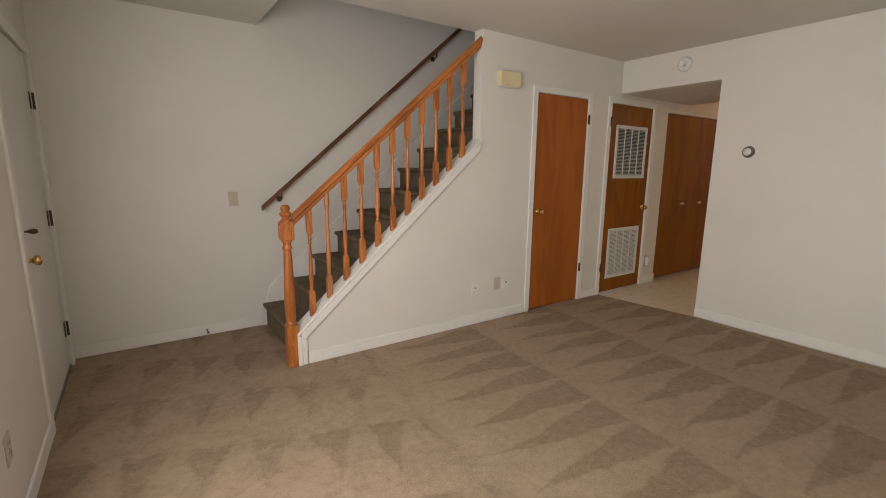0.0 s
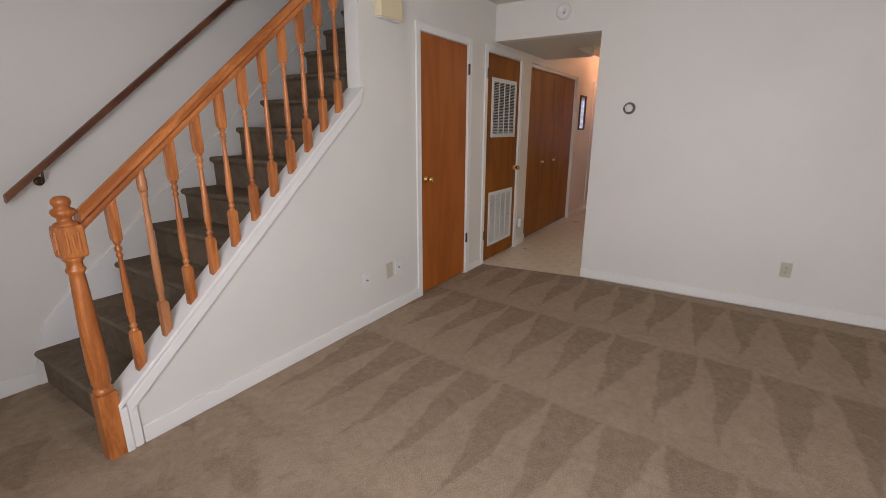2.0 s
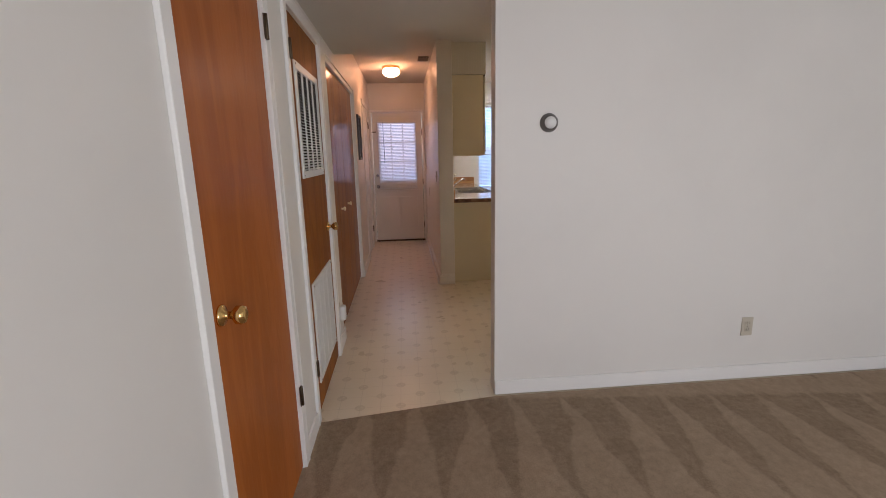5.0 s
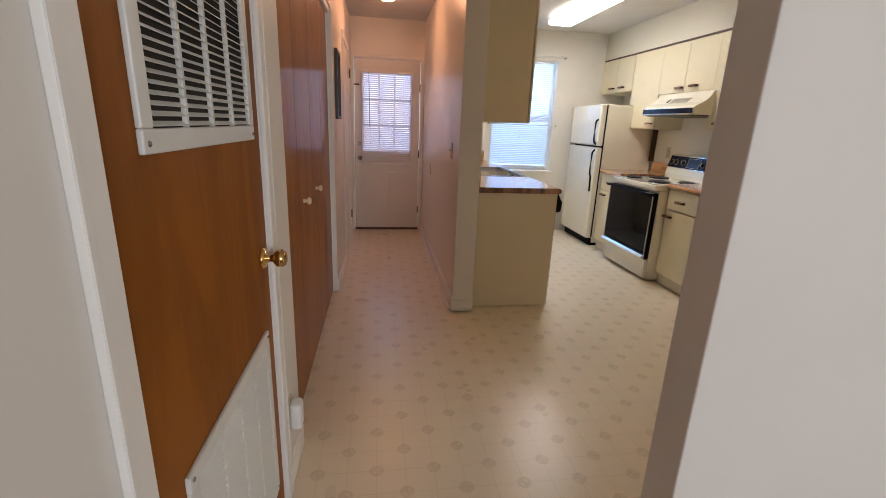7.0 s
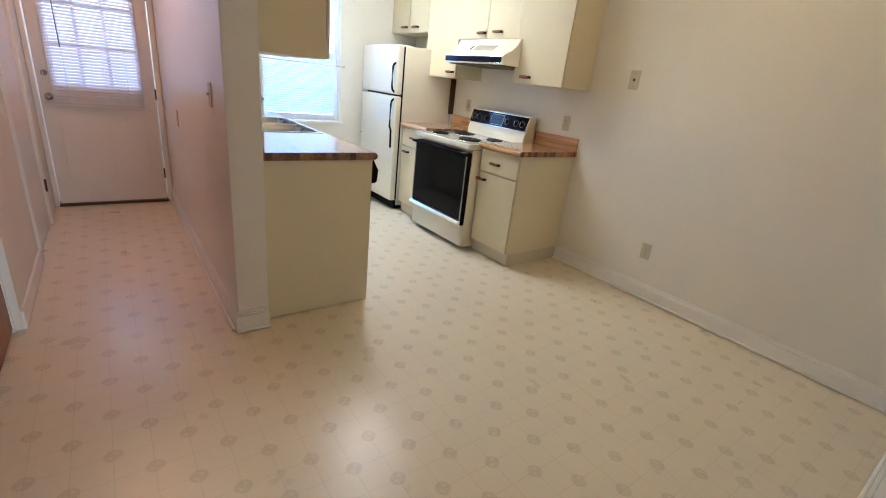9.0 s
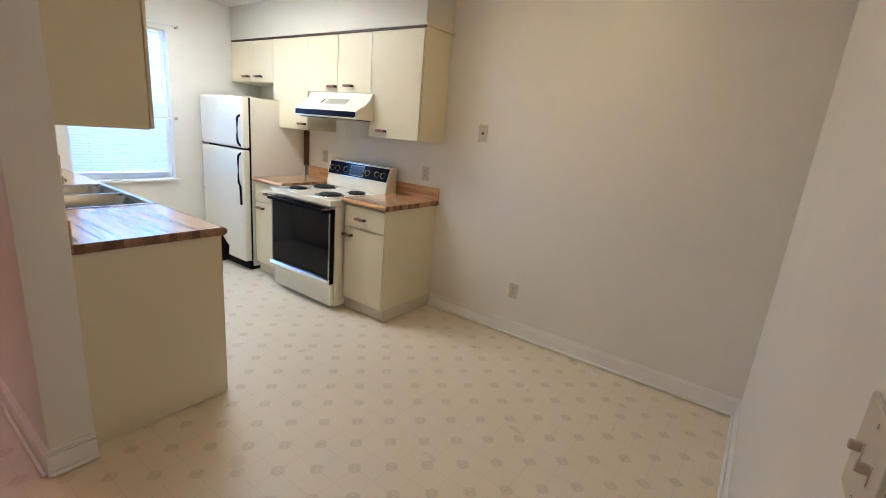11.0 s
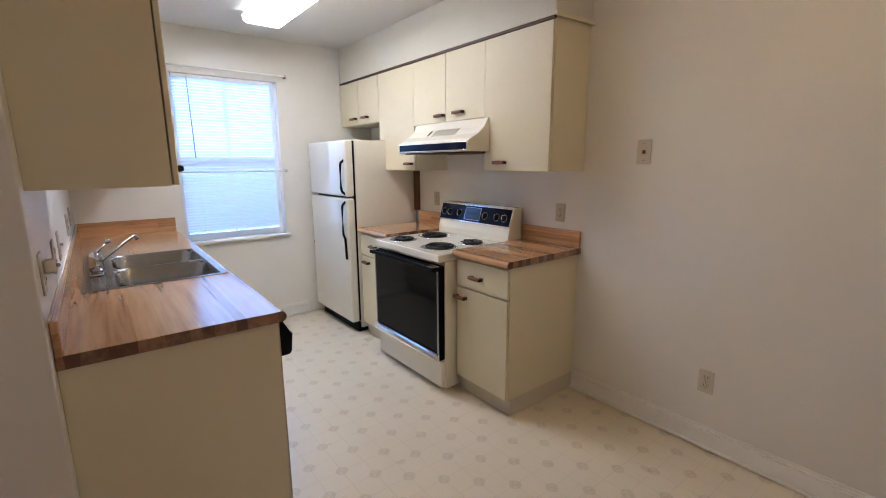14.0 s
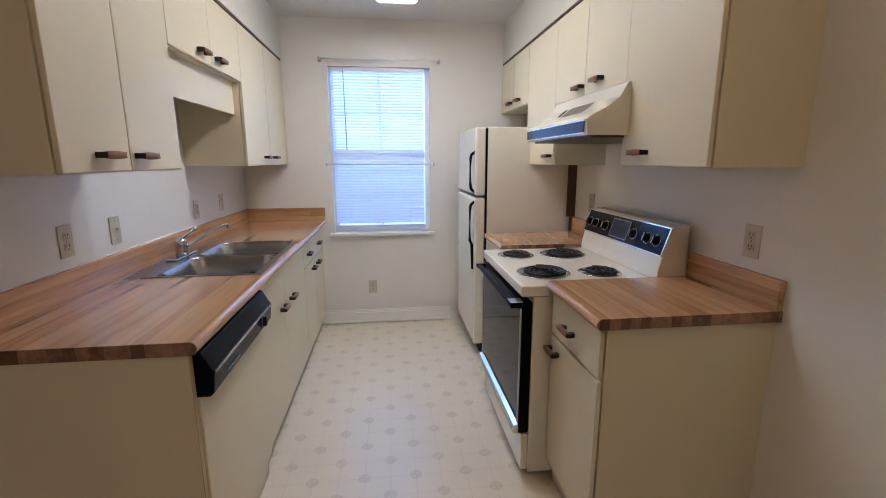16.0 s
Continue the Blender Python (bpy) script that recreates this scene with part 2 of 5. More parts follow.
def butcher(name, across, light=(0.61, 0.345, 0.165), dark=(0.29, 0.135, 0.057), strips=0.30, along=0):
    """Printed butcher-block laminate; strips of about 38 mm lie side by side along the given axis."""
    m = mat(name, (0.45, 0.24, 0.11), 0.32, coat=0.6)
    m.node_tree.nodes["Principled BSDF"].inputs["Coat Roughness"].default_value = 0.14
    k = Net(m)
    p = k.place()
    xyz = k.split(p)
    warp = k.math("MULTIPLY_ADD", k.noise(k.place((0.8, 6, 6)), 2.0, 2), 0.012, 20.0)
    s = k.math("DIVIDE", k.math("ADD", xyz[across], warp), 0.034)
    n = k.math("FLOOR", s)
    w = k.put("ShaderNodeTexWhiteNoise")
    w.noise_dimensions = "2D"
    cmb = k.put("ShaderNodeCombineXYZ")
    k.link(n, cmb.inputs[0])
    k.link(k.math("FLOOR", k.math("DIVIDE", k.math("MULTIPLY_ADD", n, 0.77, xyz[along]), 2.3)), cmb.inputs[1])
    k.link(cmb.outputs[0], w.inputs["Vector"])
    grain = k.noise(k.place(tuple(0.9 if i == along else 15 for i in range(3))), 3.2, 4, 0.55, 0.3)
    fine = k.noise(k.place(tuple(6 if i == along else 110 for i in range(3))), 5.0, 3, 0.6)
    t = k.math("ADD", k.math("MULTIPLY", w.outputs[0], strips), k.math("MULTIPLY_ADD", grain, 0.90, k.math("MULTIPLY_ADD", fine, 0.20, -0.27)))
    k.colour(k.mix(k.ramp(t, 0.12, 0.85), light, dark))
    k.rough(fine, 0.14, 0.28)
    k.bump(fine, 0.03, 0.0006)
    return m


BUTCHER = butcher("butcher_block_laminate", 1)
BUTCHERZ = butcher("butcher_block_splash", 2)
BUTCHERY = butcher("butcher_block_end_splash", 2, along=1)
BUTCHEREND = butcher("butcher_block_end", 1, (0.33, 0.16, 0.072), (0.11, 0.044, 0.019), 0.6)


def glowing(name, colour, strength):
    m = mat(name, colour, 0.5)
    b = m.node_tree.nodes["Principled BSDF"]
    b.inputs["Emission Color"].default_value = (*colour, 1)
    b.inputs["Emission Strength"].default_value = strength
    return m


TUBE = glowing("lit_fluorescent_diffuser", (1.0, 0.97, 0.87), 17.5)
TUBESIDE = glowing("lit_diffuser_flank", (1.0, 0.97, 0.87), 4.5)
GLOBE = glowing("lit_opal_globe", (1.0, 0.47, 0.24), 30.0)
DOME = glowing("lit_frosted_dome", (1.0, 0.69, 0.33), 16.0)


def see_through(name, colour, weight, rough=0.4):
    m = mat(name, colour, rough)
    t = m.node_tree
    b, out = t.nodes["Principled BSDF"], t.nodes["Material Output"]
    tr = t.nodes.new("ShaderNodeBsdfTranslucent")
    tr.inputs["Color"].default_value = (*colour, 1)
    mx = t.nodes.new("ShaderNodeMixShader")
    mx.inputs[0].default_value = weight
    t.links.new(b.outputs[0], mx.inputs[1])
    t.links.new(tr.outputs[0], mx.inputs[2])
    t.links.new(mx.outputs[0], out.inputs[0])
    return m


SLAT = see_through("white_blind_slat", (0.82, 0.84, 0.86), 0.45)
SCREEN = mat("insect_mesh", (0.10, 0.10, 0.11), 0.8)
_t = SCREEN.node_tree
_clear, _mix = _t.nodes.new("ShaderNodeBsdfTransparent"), _t.nodes.new("ShaderNodeMixShader")
_mix.inputs[0].default_value = 0.78
_t.links.new(_t.nodes["Principled BSDF"].outputs[0], _mix.inputs[1])
_t.links.new(_clear.outputs[0], _mix.inputs[2])
_t.links.new(_mix.outputs[0], _t.nodes["Material Output"].inputs[0])
GLASS = mat("window_glass", (1, 1, 1), 0.02)
GLASS.node_tree.nodes["Principled BSDF"].inputs["Transmission Weight"].default_value = 1.0


# ---- building blocks ----
ORIGIN = {}


def solid():
    return bmesh.new()


def box(bm, x0, x1, y0, y1, z0, z1, bevel=0.0, seg=2, m=None):
    """A box added to bm, its edges rounded by bevel metres."""
    t = bmesh.new()
    bmesh.ops.create_cube(t, size=1.0)
    for v in t.verts:
        v.co = Vector(((x0 + x1) / 2 + v.co.x * (x1 - x0), (y0 + y1) / 2 + v.co.y * (y1 - y0), (z0 + z1) / 2 + v.co.z * (z1 - z0)))
    if bevel > 0:
        bmesh.ops.bevel(t, geom=t.edges[:], offset=bevel, segments=seg, profile=0.5, affect="EDGES")
    if m is not None:
        t.transform(m)
    merge(bm, t)
    return bm


def merge(bm, t):
    me = bpy.data.meshes.new("tmp")
    t.to_mesh(me)
    t.free()
    bm.from_mesh(me)
    bpy.data.meshes.remove(me)


def lathe(bm, profile, m=None, n=16):
    """A turned shape about z from (radius, height) pairs."""
    t = bmesh.new()
    rings = []
    for r, z in profile:
        rings.append([t.verts.new((r * math.cos(2 * math.pi * i / n), r * math.sin(2 * math.pi * i / n), z)) for i in range(n)])
    for a, b in zip(rings, rings[1:]):
        for i in range(n):
            f = t.faces.new((a[i], a[(i + 1) % n], b[(i + 1) % n], b[i]))
            f.smooth = True
    t.faces.new(list(reversed(rings[0])))
    t.faces.new(rings[-1])
    if m is not None:
        t.transform(m)
    merge(bm, t)
    return bm


def prism(bm, outline, axis, a, b, bevel=0.0):
    """A flat outline pushed along an axis from a to b; the outline's pairs are the other two coordinates in order."""
    t = bmesh.new()

    def at(p, d):
        c = list(p)
        c.insert(axis, d)
        return c

    lo, hi = [t.verts.new(at(p, a)) for p in outline], [t.verts.new(at(p, b)) for p in outline]
    n = len(outline)
    t.faces.new(lo)
    t.faces.new(list(reversed(hi)))
    for i in range(n):
        t.faces.new((lo[i], hi[i], hi[(i + 1) % n], lo[(i + 1) % n]))
    bmesh.ops.recalc_face_normals(t, faces=t.faces[:])
    if bevel > 0:
        bmesh.ops.bevel(t, geom=t.edges[:], offset=bevel, segments=2, profile=0.5, affect="EDGES")
    merge(bm, t)
    return bm


def tube(bm, points, r, n=10):
    """A round bar along a run of points."""
    t = bmesh.new()
    pts = [Vector(p) for p in points]
    rings = []
    for i, p in enumerate(pts):
        d = (pts[min(i + 1, len(pts) - 1)] - pts[max(i - 1, 0)]).normalized()
        q = d.to_track_quat("Z", "Y").to_matrix()
        rings.append([t.verts.new(p + q @ Vector((r * math.cos(2 * math.pi * k / n), r * math.sin(2 * math.pi * k / n), 0))) for k in range(n)])
    for a, b in zip(rings, rings[1:]):
        for k in range(n):
            f = t.faces.new((a[k], a[(k + 1) % n], b[(k + 1) % n], b[k]))
            f.smooth = True
    t.faces.new(list(reversed(rings[0])))
    t.faces.new(rings[-1])
    bmesh.ops.recalc_face_normals(t, faces=t.faces[:])
    merge(bm, t)
    return bm


def mesh_of(name, bm, material):
    me = bpy.data.meshes.new(name)
    bm.to_mesh(me)
    bm.free()
    me.materials.append(material)
    return me


def thing(name, x, y, z, label, category, group=""):
    ob = new(name)
    ob.empty_display_size = 0.1
    ob.location = (x, y, z)
    ORIGIN[ob] = Vector((x, y, z))
    return tagged(ob, label, category, group)


def part(name, bm, material, parent, label=""):
    o = ORIGIN[parent]
    bmesh.ops.translate(bm, verts=bm.verts[:], vec=-o)
    ob = new(name, mesh_of(name, bm, material))
    ob.parent = parent
    ORIGIN[ob] = o
    return tagged(ob, label)


def single(name, bm, material, label, category, group=""):
    ob = new(name, mesh_of(name, bm, material))
    ORIGIN[ob] = Vector((0, 0, 0))
    return tagged(ob, label, category, group)


def built(name, bm, material, label="", category="wall"):
    ob = single(name, bm, material, label, category)
    return tagged(ob, kind="structure")


# ---- structure ----
H = 2.455          # ceilings
HL = 2.14          # the lowered piece over the passage
XF, XO, XOB, XB = 0.08, 4.825, 4.928, 9.715   # front wall, opening wall (two faces), back wall
YD, YDB, YS = 3.295, 3.405, 4.28              # door wall (two faces), wall behind the stairs
YL, YK = -0.19, -0.13                          # side walls of living room and kitchen
PX, PY0, PY1 = 7.11, 2.282, 2.434              # wall between kitchen and back passage

bm = solid()
prism(bm, [(XF - 0.2, YL - 0.2), (4.80, YL - 0.2), (4.80, 2.32), (4.655, YD), (4.655, YS + 0.1), (XF - 0.2, YS + 0.1)], 2, -0.1, 0.0)
built("floor_living_room", bm, CARPET, "taupe cut-pile carpet with vacuum marks", "carpet")
bm = solid()
prism(bm, [(4.8, YK - 0.2), (XB + 0.2, YK - 0.2), (XB + 0.2, 4.3), (4.655, 4.3), (4.655, YD), (4.8, 2.32)], 2, -0.1, -0.004)
built("floor_kitchen", bm, VINYL, "cream sheet vinyl with small medallions", "vinyl floor")

bm = solid()
box(bm, XF - 0.2, XO, YL - 0.2, YDB, H, H + 0.25)
box(bm, XF - 0.2, 1.457, YDB, YS + 0.12, H, H + 0.25)
built("ceiling_living_room", bm, CEIL, "off-white textured ceiling", "ceiling")
bm = solid()
box(bm, XO, XB + 0.16, YK - 0.2, YD + 0.11, H, H + 0.25)
built("ceiling_kitchen", bm, CEIL, "off-white textured ceiling", "ceiling")
bm = solid()
box(bm, XOB, 5.56, 2.32, YD, HL, H)
box(bm, 5.56, 6.20, 2.743, YD, HL, H)
built("ceiling_lowered", bm, CEIL, "lowered ceiling over the passage", "ceiling")

# front wall: entry door 3.205..4.15, window 0.50..2.10
FD0, FD1, FDT = 3.205, 4.150, 2.03
LW0, LW1, LWZ0, LWZ1 = 0.5, 2.1, 0.65, 2.05
bm = solid()
box(bm, XF - 0.15, XF, YL - 0.15, LW0, 0, H)
box(bm, XF - 0.15, XF, LW0, LW1, 0, LWZ0)
box(bm, XF - 0.15, XF, LW0, LW1, LWZ1, H)
box(bm, XF - 0.15, XF, LW1, FD0, 0, H)
box(bm, XF - 0.15, XF, FD0, FD1, FDT, H)
box(bm, XF - 0.15, XF, FD1, YS + 0.12, 0, H)
built("wall_front", bm, WALL, "plain off-white painted wall", "wall")
bm = solid()
box(bm, XF, XO + 0.12, YL - 0.15, YL, 0, H)
built("wall_living_side", bm, WALL, "plain off-white painted wall", "wall")

# wall behind the stairs goes up through both storeys
bm = solid()
box(bm, XF, 5.6, YS, YS + 0.12, 0, 5.0)
built("wall_stair_back", bm, WALL, "plain off-white painted stairwell wall", "wall")
bm = solid()
box(bm, 1.337, 1.457, YDB, YS, H + 0.25, 5.0)
box(bm, 1.337, 5.6, YD, YDB, H + 0.25, 5.0)
box(bm, 5.5, 5.6, YDB, YS, 2.7, 5.0)
built("wall_stairwell_upper", bm, WALL, "upper stairwell walls", "wall")
bm = solid()
box(bm, 1.3, 5.65, YD, YS + 0.12, 5.0, 5.15)
built("ceiling_stairwell", bm, CEIL, "ceiling over the stairwell", "ceiling")
bm = solid()
box(bm, 4.45, 5.5, YDB, YS, 2.5, 2.716)
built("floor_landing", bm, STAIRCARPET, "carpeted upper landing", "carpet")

# door wall with the sloped knee wall under the stairs
D1A, D1B, D2A, D2B, DT = 3.588, 4.316, 4.672, 5.455, 2.045
BFA, BFB, BFT = 5.76, 7.54, 2.06
HDA, HDB = 8.45, 9.21
bm = solid()
prism(bm, [(1.40, 0), (2.953, 0), (2.953, 1.580), (1.40, 0.235)], 1, YD, YDB)
box(bm, 2.953, D1A, YD, YDB, 0, H + 0.25)
box(bm, D1A, D1B, YD, YDB, DT, H + 0.25)
box(bm, D1B, D2A, YD, YDB, 0, H + 0.25)
box(bm, D2A, D2B, YD, YDB, DT, H + 0.25)
box(bm, D2B, BFA, YD, YDB, 0, H + 0.25)
box(bm, BFA, BFB, YD, YDB, BFT, H)
box(bm, BFB, HDA, YD, YDB, 0, H)
box(bm, HDA, HDB, YD, YDB, 2.03, H)
box(bm, HDB, XB, YD, YDB, 0, H)
built("wall_doors", bm, WALL, "off-white wall with wooden doors and stair knee wall", "wall")
bm = solid()
box(bm, 5.65, 7.75, YDB + 0.2, YDB + 0.25, 0, H)
built("wall_closet_back", bm, WALL, "closet back wall", "wall")

bm = solid()
box(bm, XO, XOB, YL - 0.15, 2.32, 0, H, 0.004)
box(bm, XO, XOB, 2.316, YD, HL, H, 0.004)
built("wall_opening", bm, WALL, "off-white dividing wall beside the kitchen opening", "wall")
bm = solid()
box(bm, XOB, XB + 0.15, YK - 0.15, YK, 0, H)
built("wall_kitchen_side", bm, WALL, "plain off-white kitchen wall", "wall")
bm = solid()
box(bm, PX, XB, PY0, PY1, 0, H, 0.004)
built("wall_partition", bm, SEMIGLOSS, "wall between kitchen and back passage", "wall")

KW0, KW1, KWZ0, KWZ1 = 0.79, 1.59, 0.79, 2.11
BD0, BD1, BDT = 2.475, 3.265, 2.03
bm = solid()
box(bm, XB, XB + 0.15, YK - 0.15, KW0, 0, H)
box(bm, XB, XB + 0.15, KW0, KW1, 0, KWZ0)
box(bm, XB, XB + 0.15, KW0, KW1, KWZ1, H)
box(bm, XB, XB + 0.15, KW1, BD0, 0, H)
box(bm, XB, XB + 0.15, BD0, BD1, BDT, H)
box(bm, XB, XB + 0.15, BD1, YDB, 0, H)
built("wall_back", bm, SEMIGLOSS, "off-white back wall with window and door", "wall")

# boxed soffits over the wall cabinets, ribbed lining
def ribbed(name, colour):
    m = painted(name, colour, 0.5, 50, 0.05, 0.05)
    k = Net(m)
    x, y, z = k.split(k.place())
    wave = k.math("SINE", k.math("MULTIPLY", k.math("ADD", x, y), 2 * math.pi / 0.026))
    k.bump(k.math("MULTIPLY", wave, 0.5), 0.28, 0.002)
    k.colour(k.mix(k.ramp(wave, 0.2, 1.0), colour, tuple(c * 0.985 for c in colour)))
    return m


RIBBED = ribbed("ribbed_lining", (0.66, 0.63, 0.54))
bm = solid()
box(bm, 7.195, XB, YK, 0.190, 2.152, H, 0.003)
built("soffit_right", bm, RIBBED, "cream ribbed soffit above wall cabinets", "soffit")
bm = solid()
box(bm, 7.175, XB, 1.932, PY0, 2.152, H, 0.003)
built("soffit_left", bm, RIBBED, "cream ribbed soffit above wall cabinets", "soffit")
bm = solid()
box(bm, 7.178, 7.1945, YK, 0.202, 2.146, 2.166, 0.003)
built("trim_soffit_end", bm, CREAM, "thin moulding under the soffit end", "trim")
# dark brown strips paint in the shadow of the gap above the doors
GAPSHADE = wooden("soffit_gap_shade", (0.10, 0.055, 0.028), (0.06, 0.03, 0.016), 0.5, (1, 6, 6), 0.0)
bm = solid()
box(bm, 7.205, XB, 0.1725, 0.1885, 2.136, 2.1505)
built("shade_soffit_gap_right", bm, GAPSHADE, "dark strip painted as the shadow gap between cabinets and soffit", "trim")
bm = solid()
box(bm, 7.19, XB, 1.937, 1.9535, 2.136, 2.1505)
built("shade_soffit_gap_left", bm, GAPSHADE, "dark strip painted as the shadow gap between cabinets and soffit", "trim")

# ground outside
bm = solid()
box(bm, -60, 70, -60, 60, -0.4, -0.2)
built("ground", bm, painted("grass_ground", (0.07, 0.09, 0.04), 0.9, 30, 0.4, 0.3), "lawn around the house", "ground")


# ---- trim ----
def baseboard(name, x0, x1, y0, y1, h=0.085):
    bm = solid()
    box(bm, x0, x1, y0, y1, 0, h, 0.004)
    return built(name, bm, TRIM, "white painted baseboard", "baseboard")


T = 0.013
baseboard("baseboard_stair_back", XF, 1.36, YS - T, YS)
baseboard("baseboard_front", XF, XF + T, YL, FD0 - 0.06)
baseboard("baseboard_knee_wall", 1.445, D1A - 0.055, YD - T, YD)
baseboard("baseboard_between_doors", D1B + 0.06, D2A - 0.056, YD - T, YD)
baseboard("baseboard_living_far", XO - T, XO, YL, 2.318)
baseboard("baseboard_living_side", XF, XO, YL, YL + T)
baseboard("baseboard_passage", D2B + 0.06, BFA + 0.006, YD - T, YD, 0.10)
baseboard("baseboard_passage_return", BFA - 0.006, BFA + 0.010, YD, YD + 0.035, 0.10)
baseboard("baseboard_passage_left", BFB - 0.006, HDA - 0.06, YD - T, YD, 0.10)


def kitchen_base(name, x0, x1, y0, y1, shoe):
    """Taller board with a rounded shoe strip on the given side (dx, dy)."""
    bm = solid()
    dx, dy = shoe

    def layer(out0, out1, z0, z1, bevel):
        """A strip lying from out0 to out1 metres beyond the wall side of the board."""
        xs = (x0, x1) if not dx else sorted(((x0 if dx > 0 else x1) + dx * out0, (x0 if dx > 0 else x1) + dx * out1))
        ys = (y0, y1) if not dy else sorted(((y0 if dy > 0 else y1) + dy * out0, (y0 if dy > 0 else y1) + dy * out1))
        box(bm, xs[0], xs[1], ys[0], ys[1], z0, z1, bevel)

    layer(0, 0.015, 0, 0.088, 0.003)
    layer(0, 0.010, 0.0882, 0.100, 0.004)
    layer(0, 0.006, 0.1002, 0.114, 0.003)
    layer(0.0152, 0.031, 0, 0.019, 0.007)
    return built(name, bm, TRIM, "cream baseboard with shoe strip", "baseboard")


kitchen_base("baseboard_kitchen_side", XOB, 7.213, YK, YK + 0.014, (0, 1))
kitchen_base("baseboard_kitchen_opening", XOB, XOB + 0.014, YK + 0.03, 2.318, (1, 0))
kitchen_base("baseboard_kitchen_back", XB - 0.014, XB, 0.62, 1.73, (-1, 0))
kitchen_base("baseboard_partition_passage", PX, XB, PY1, PY1 + 0.014, (0, 1))
kitchen_base("baseboard_partition_end", PX - 0.014, PX, PY0, PY1 + 0.014, (-1, 0))


def casing(name, x0, x1, top, y, w=0.05, depth=0.014, label="white painted door casing"):
    """Flat casing on the face of the door wall, round an opening, with a bead along its outer edge."""
    bm = solid()
    for a, b, c, d in ((x0 - w, x0 + 0.006, 0, top + w), (x1 - 0.006, x1 + w, 0, top + w), (x0 + 0.006, x1 - 0.006, top - 0.006, top + w)):
        box(bm, a, b, y - depth, y, c, d, 0.003)
    box(bm, x0 - w, x0 - w + 0.012, y - depth - 0.0018, y - depth, 0, top + w, 0.0008)
    box(bm, x1 + w - 0.012, x1 + w, y - depth - 0.0018, y - depth, 0, top + w, 0.0008)
    box(bm, x0 - w + 0.012, x1 + w - 0.012, y - depth - 0.0018, y - depth, top + w - 0.012, top + w, 0.0008)
    box(bm, x0 - 0.001, x0 + 0.008, y, y + 0.1, 0, top)
    box(bm, x1 - 0.008, x1 + 0.001, y, y + 0.1, 0, top)
    box(bm, x0 + 0.008, x1 - 0.008, y, y + 0.1, top - 0.008, top)
    return built(name, bm, TRIM, label, "door casing")


casing("trim_closet_door", D1A, D1B, DT, YD)
casing("trim_furnace_door", D2A, D2B, DT, YD)
casing("trim_passage_door", HDA, HDB, 2.03, YD)
bm = solid()
box(bm, BFA, BFB, YD + 0.012, YD + 0.075, BFT - 0.035, BFT, 0.003)
box(bm, BFB - 0.02, BFB, YD + 0.03, YD + 0.09, 0, BFT - 0.035, 0.003)
built("trim_bifold_track", bm, TRIM, "white bifold head track and jamb", "trim")


def knob(parent, x, y, z, m, name="door_knob", label="polished brass knob", material=None, s=1.0):
    """A turned knob on a rosette; m turns +z to point out of the door."""
    bm = solid()
    lathe(bm, [(0.030 * s, 0), (0.031 * s, 0.003), (0.026 * s, 0.010), (0.012 * s, 0.014), (0.010 * s, 0.028), (0.017 * s, 0.034),
               (0.025 * s, 0.042), (0.026 * s, 0.055), (0.021 * s, 0.065), (0.012 * s, 0.068), (0.0005, 0.068)], pose(x, y, z) @ m, 20)
    return part(name, bm, material or BRASS, parent, label)


FACE_Y = pose(0, 0, 0, 90)              # out of the door wall, towards the room
FACE_X = pose(0, 0, 0, 0, 90)           # out of the front wall
FACE_XN = pose(0, 0, 0, 0, -90)         # out of the back wall


def hinge(parent, x, y, z):
    bm = solid()
    lathe(bm, [(0.006, -0.045), (0.007, -0.043), (0.007, 0.043), (0.006, 0.045)], pose(x, y, z), 10)
    box(bm, x - 0.014, x + 0.014, y + 0.002, y + 0.006, z - 0.044, z + 0.044, 0.001)
    return part("hinge", bm, BRONZE, parent, "dark bronze hinge")


def flush_door(name, x0, x1, z1, y, material, label):
    d = thing(name, (x0 + x1) / 2, y + 0.018, 0, label, "door")
    tagged(d, kind="structure")
    bm = solid()
    box(bm, x0, x1, y, y + 0.036, 0.012, z1, 0.002)
    part("door_leaf", bm, material, d)
    return d


d1 = flush_door("door_closet", D1A + 0.011, D1B - 0.011, DT - 0.011, YD + 0.004, DOORWOOD, "closed orange-brown flush wooden door with brass knob")
knob(d1, 3.672, YD + 0.004, 0.965, FACE_Y)
for z in (1.845, 0.355):
    hinge(d1, D1B - 0.002, YD - 0.018, z)
d2 = flush_door("door_furnace", D2A + 0.011, D2B - 0.011, DT - 0.011, YD + 0.004, DOORDARK, "closed dark brown flush door with two white vent grilles")
knob(d2, 5.385, YD + 0.004, 0.935, FACE_Y)
for z in (1.85, 0.30):
    hinge(d2, D2A + 0.002, YD - 0.018, z)


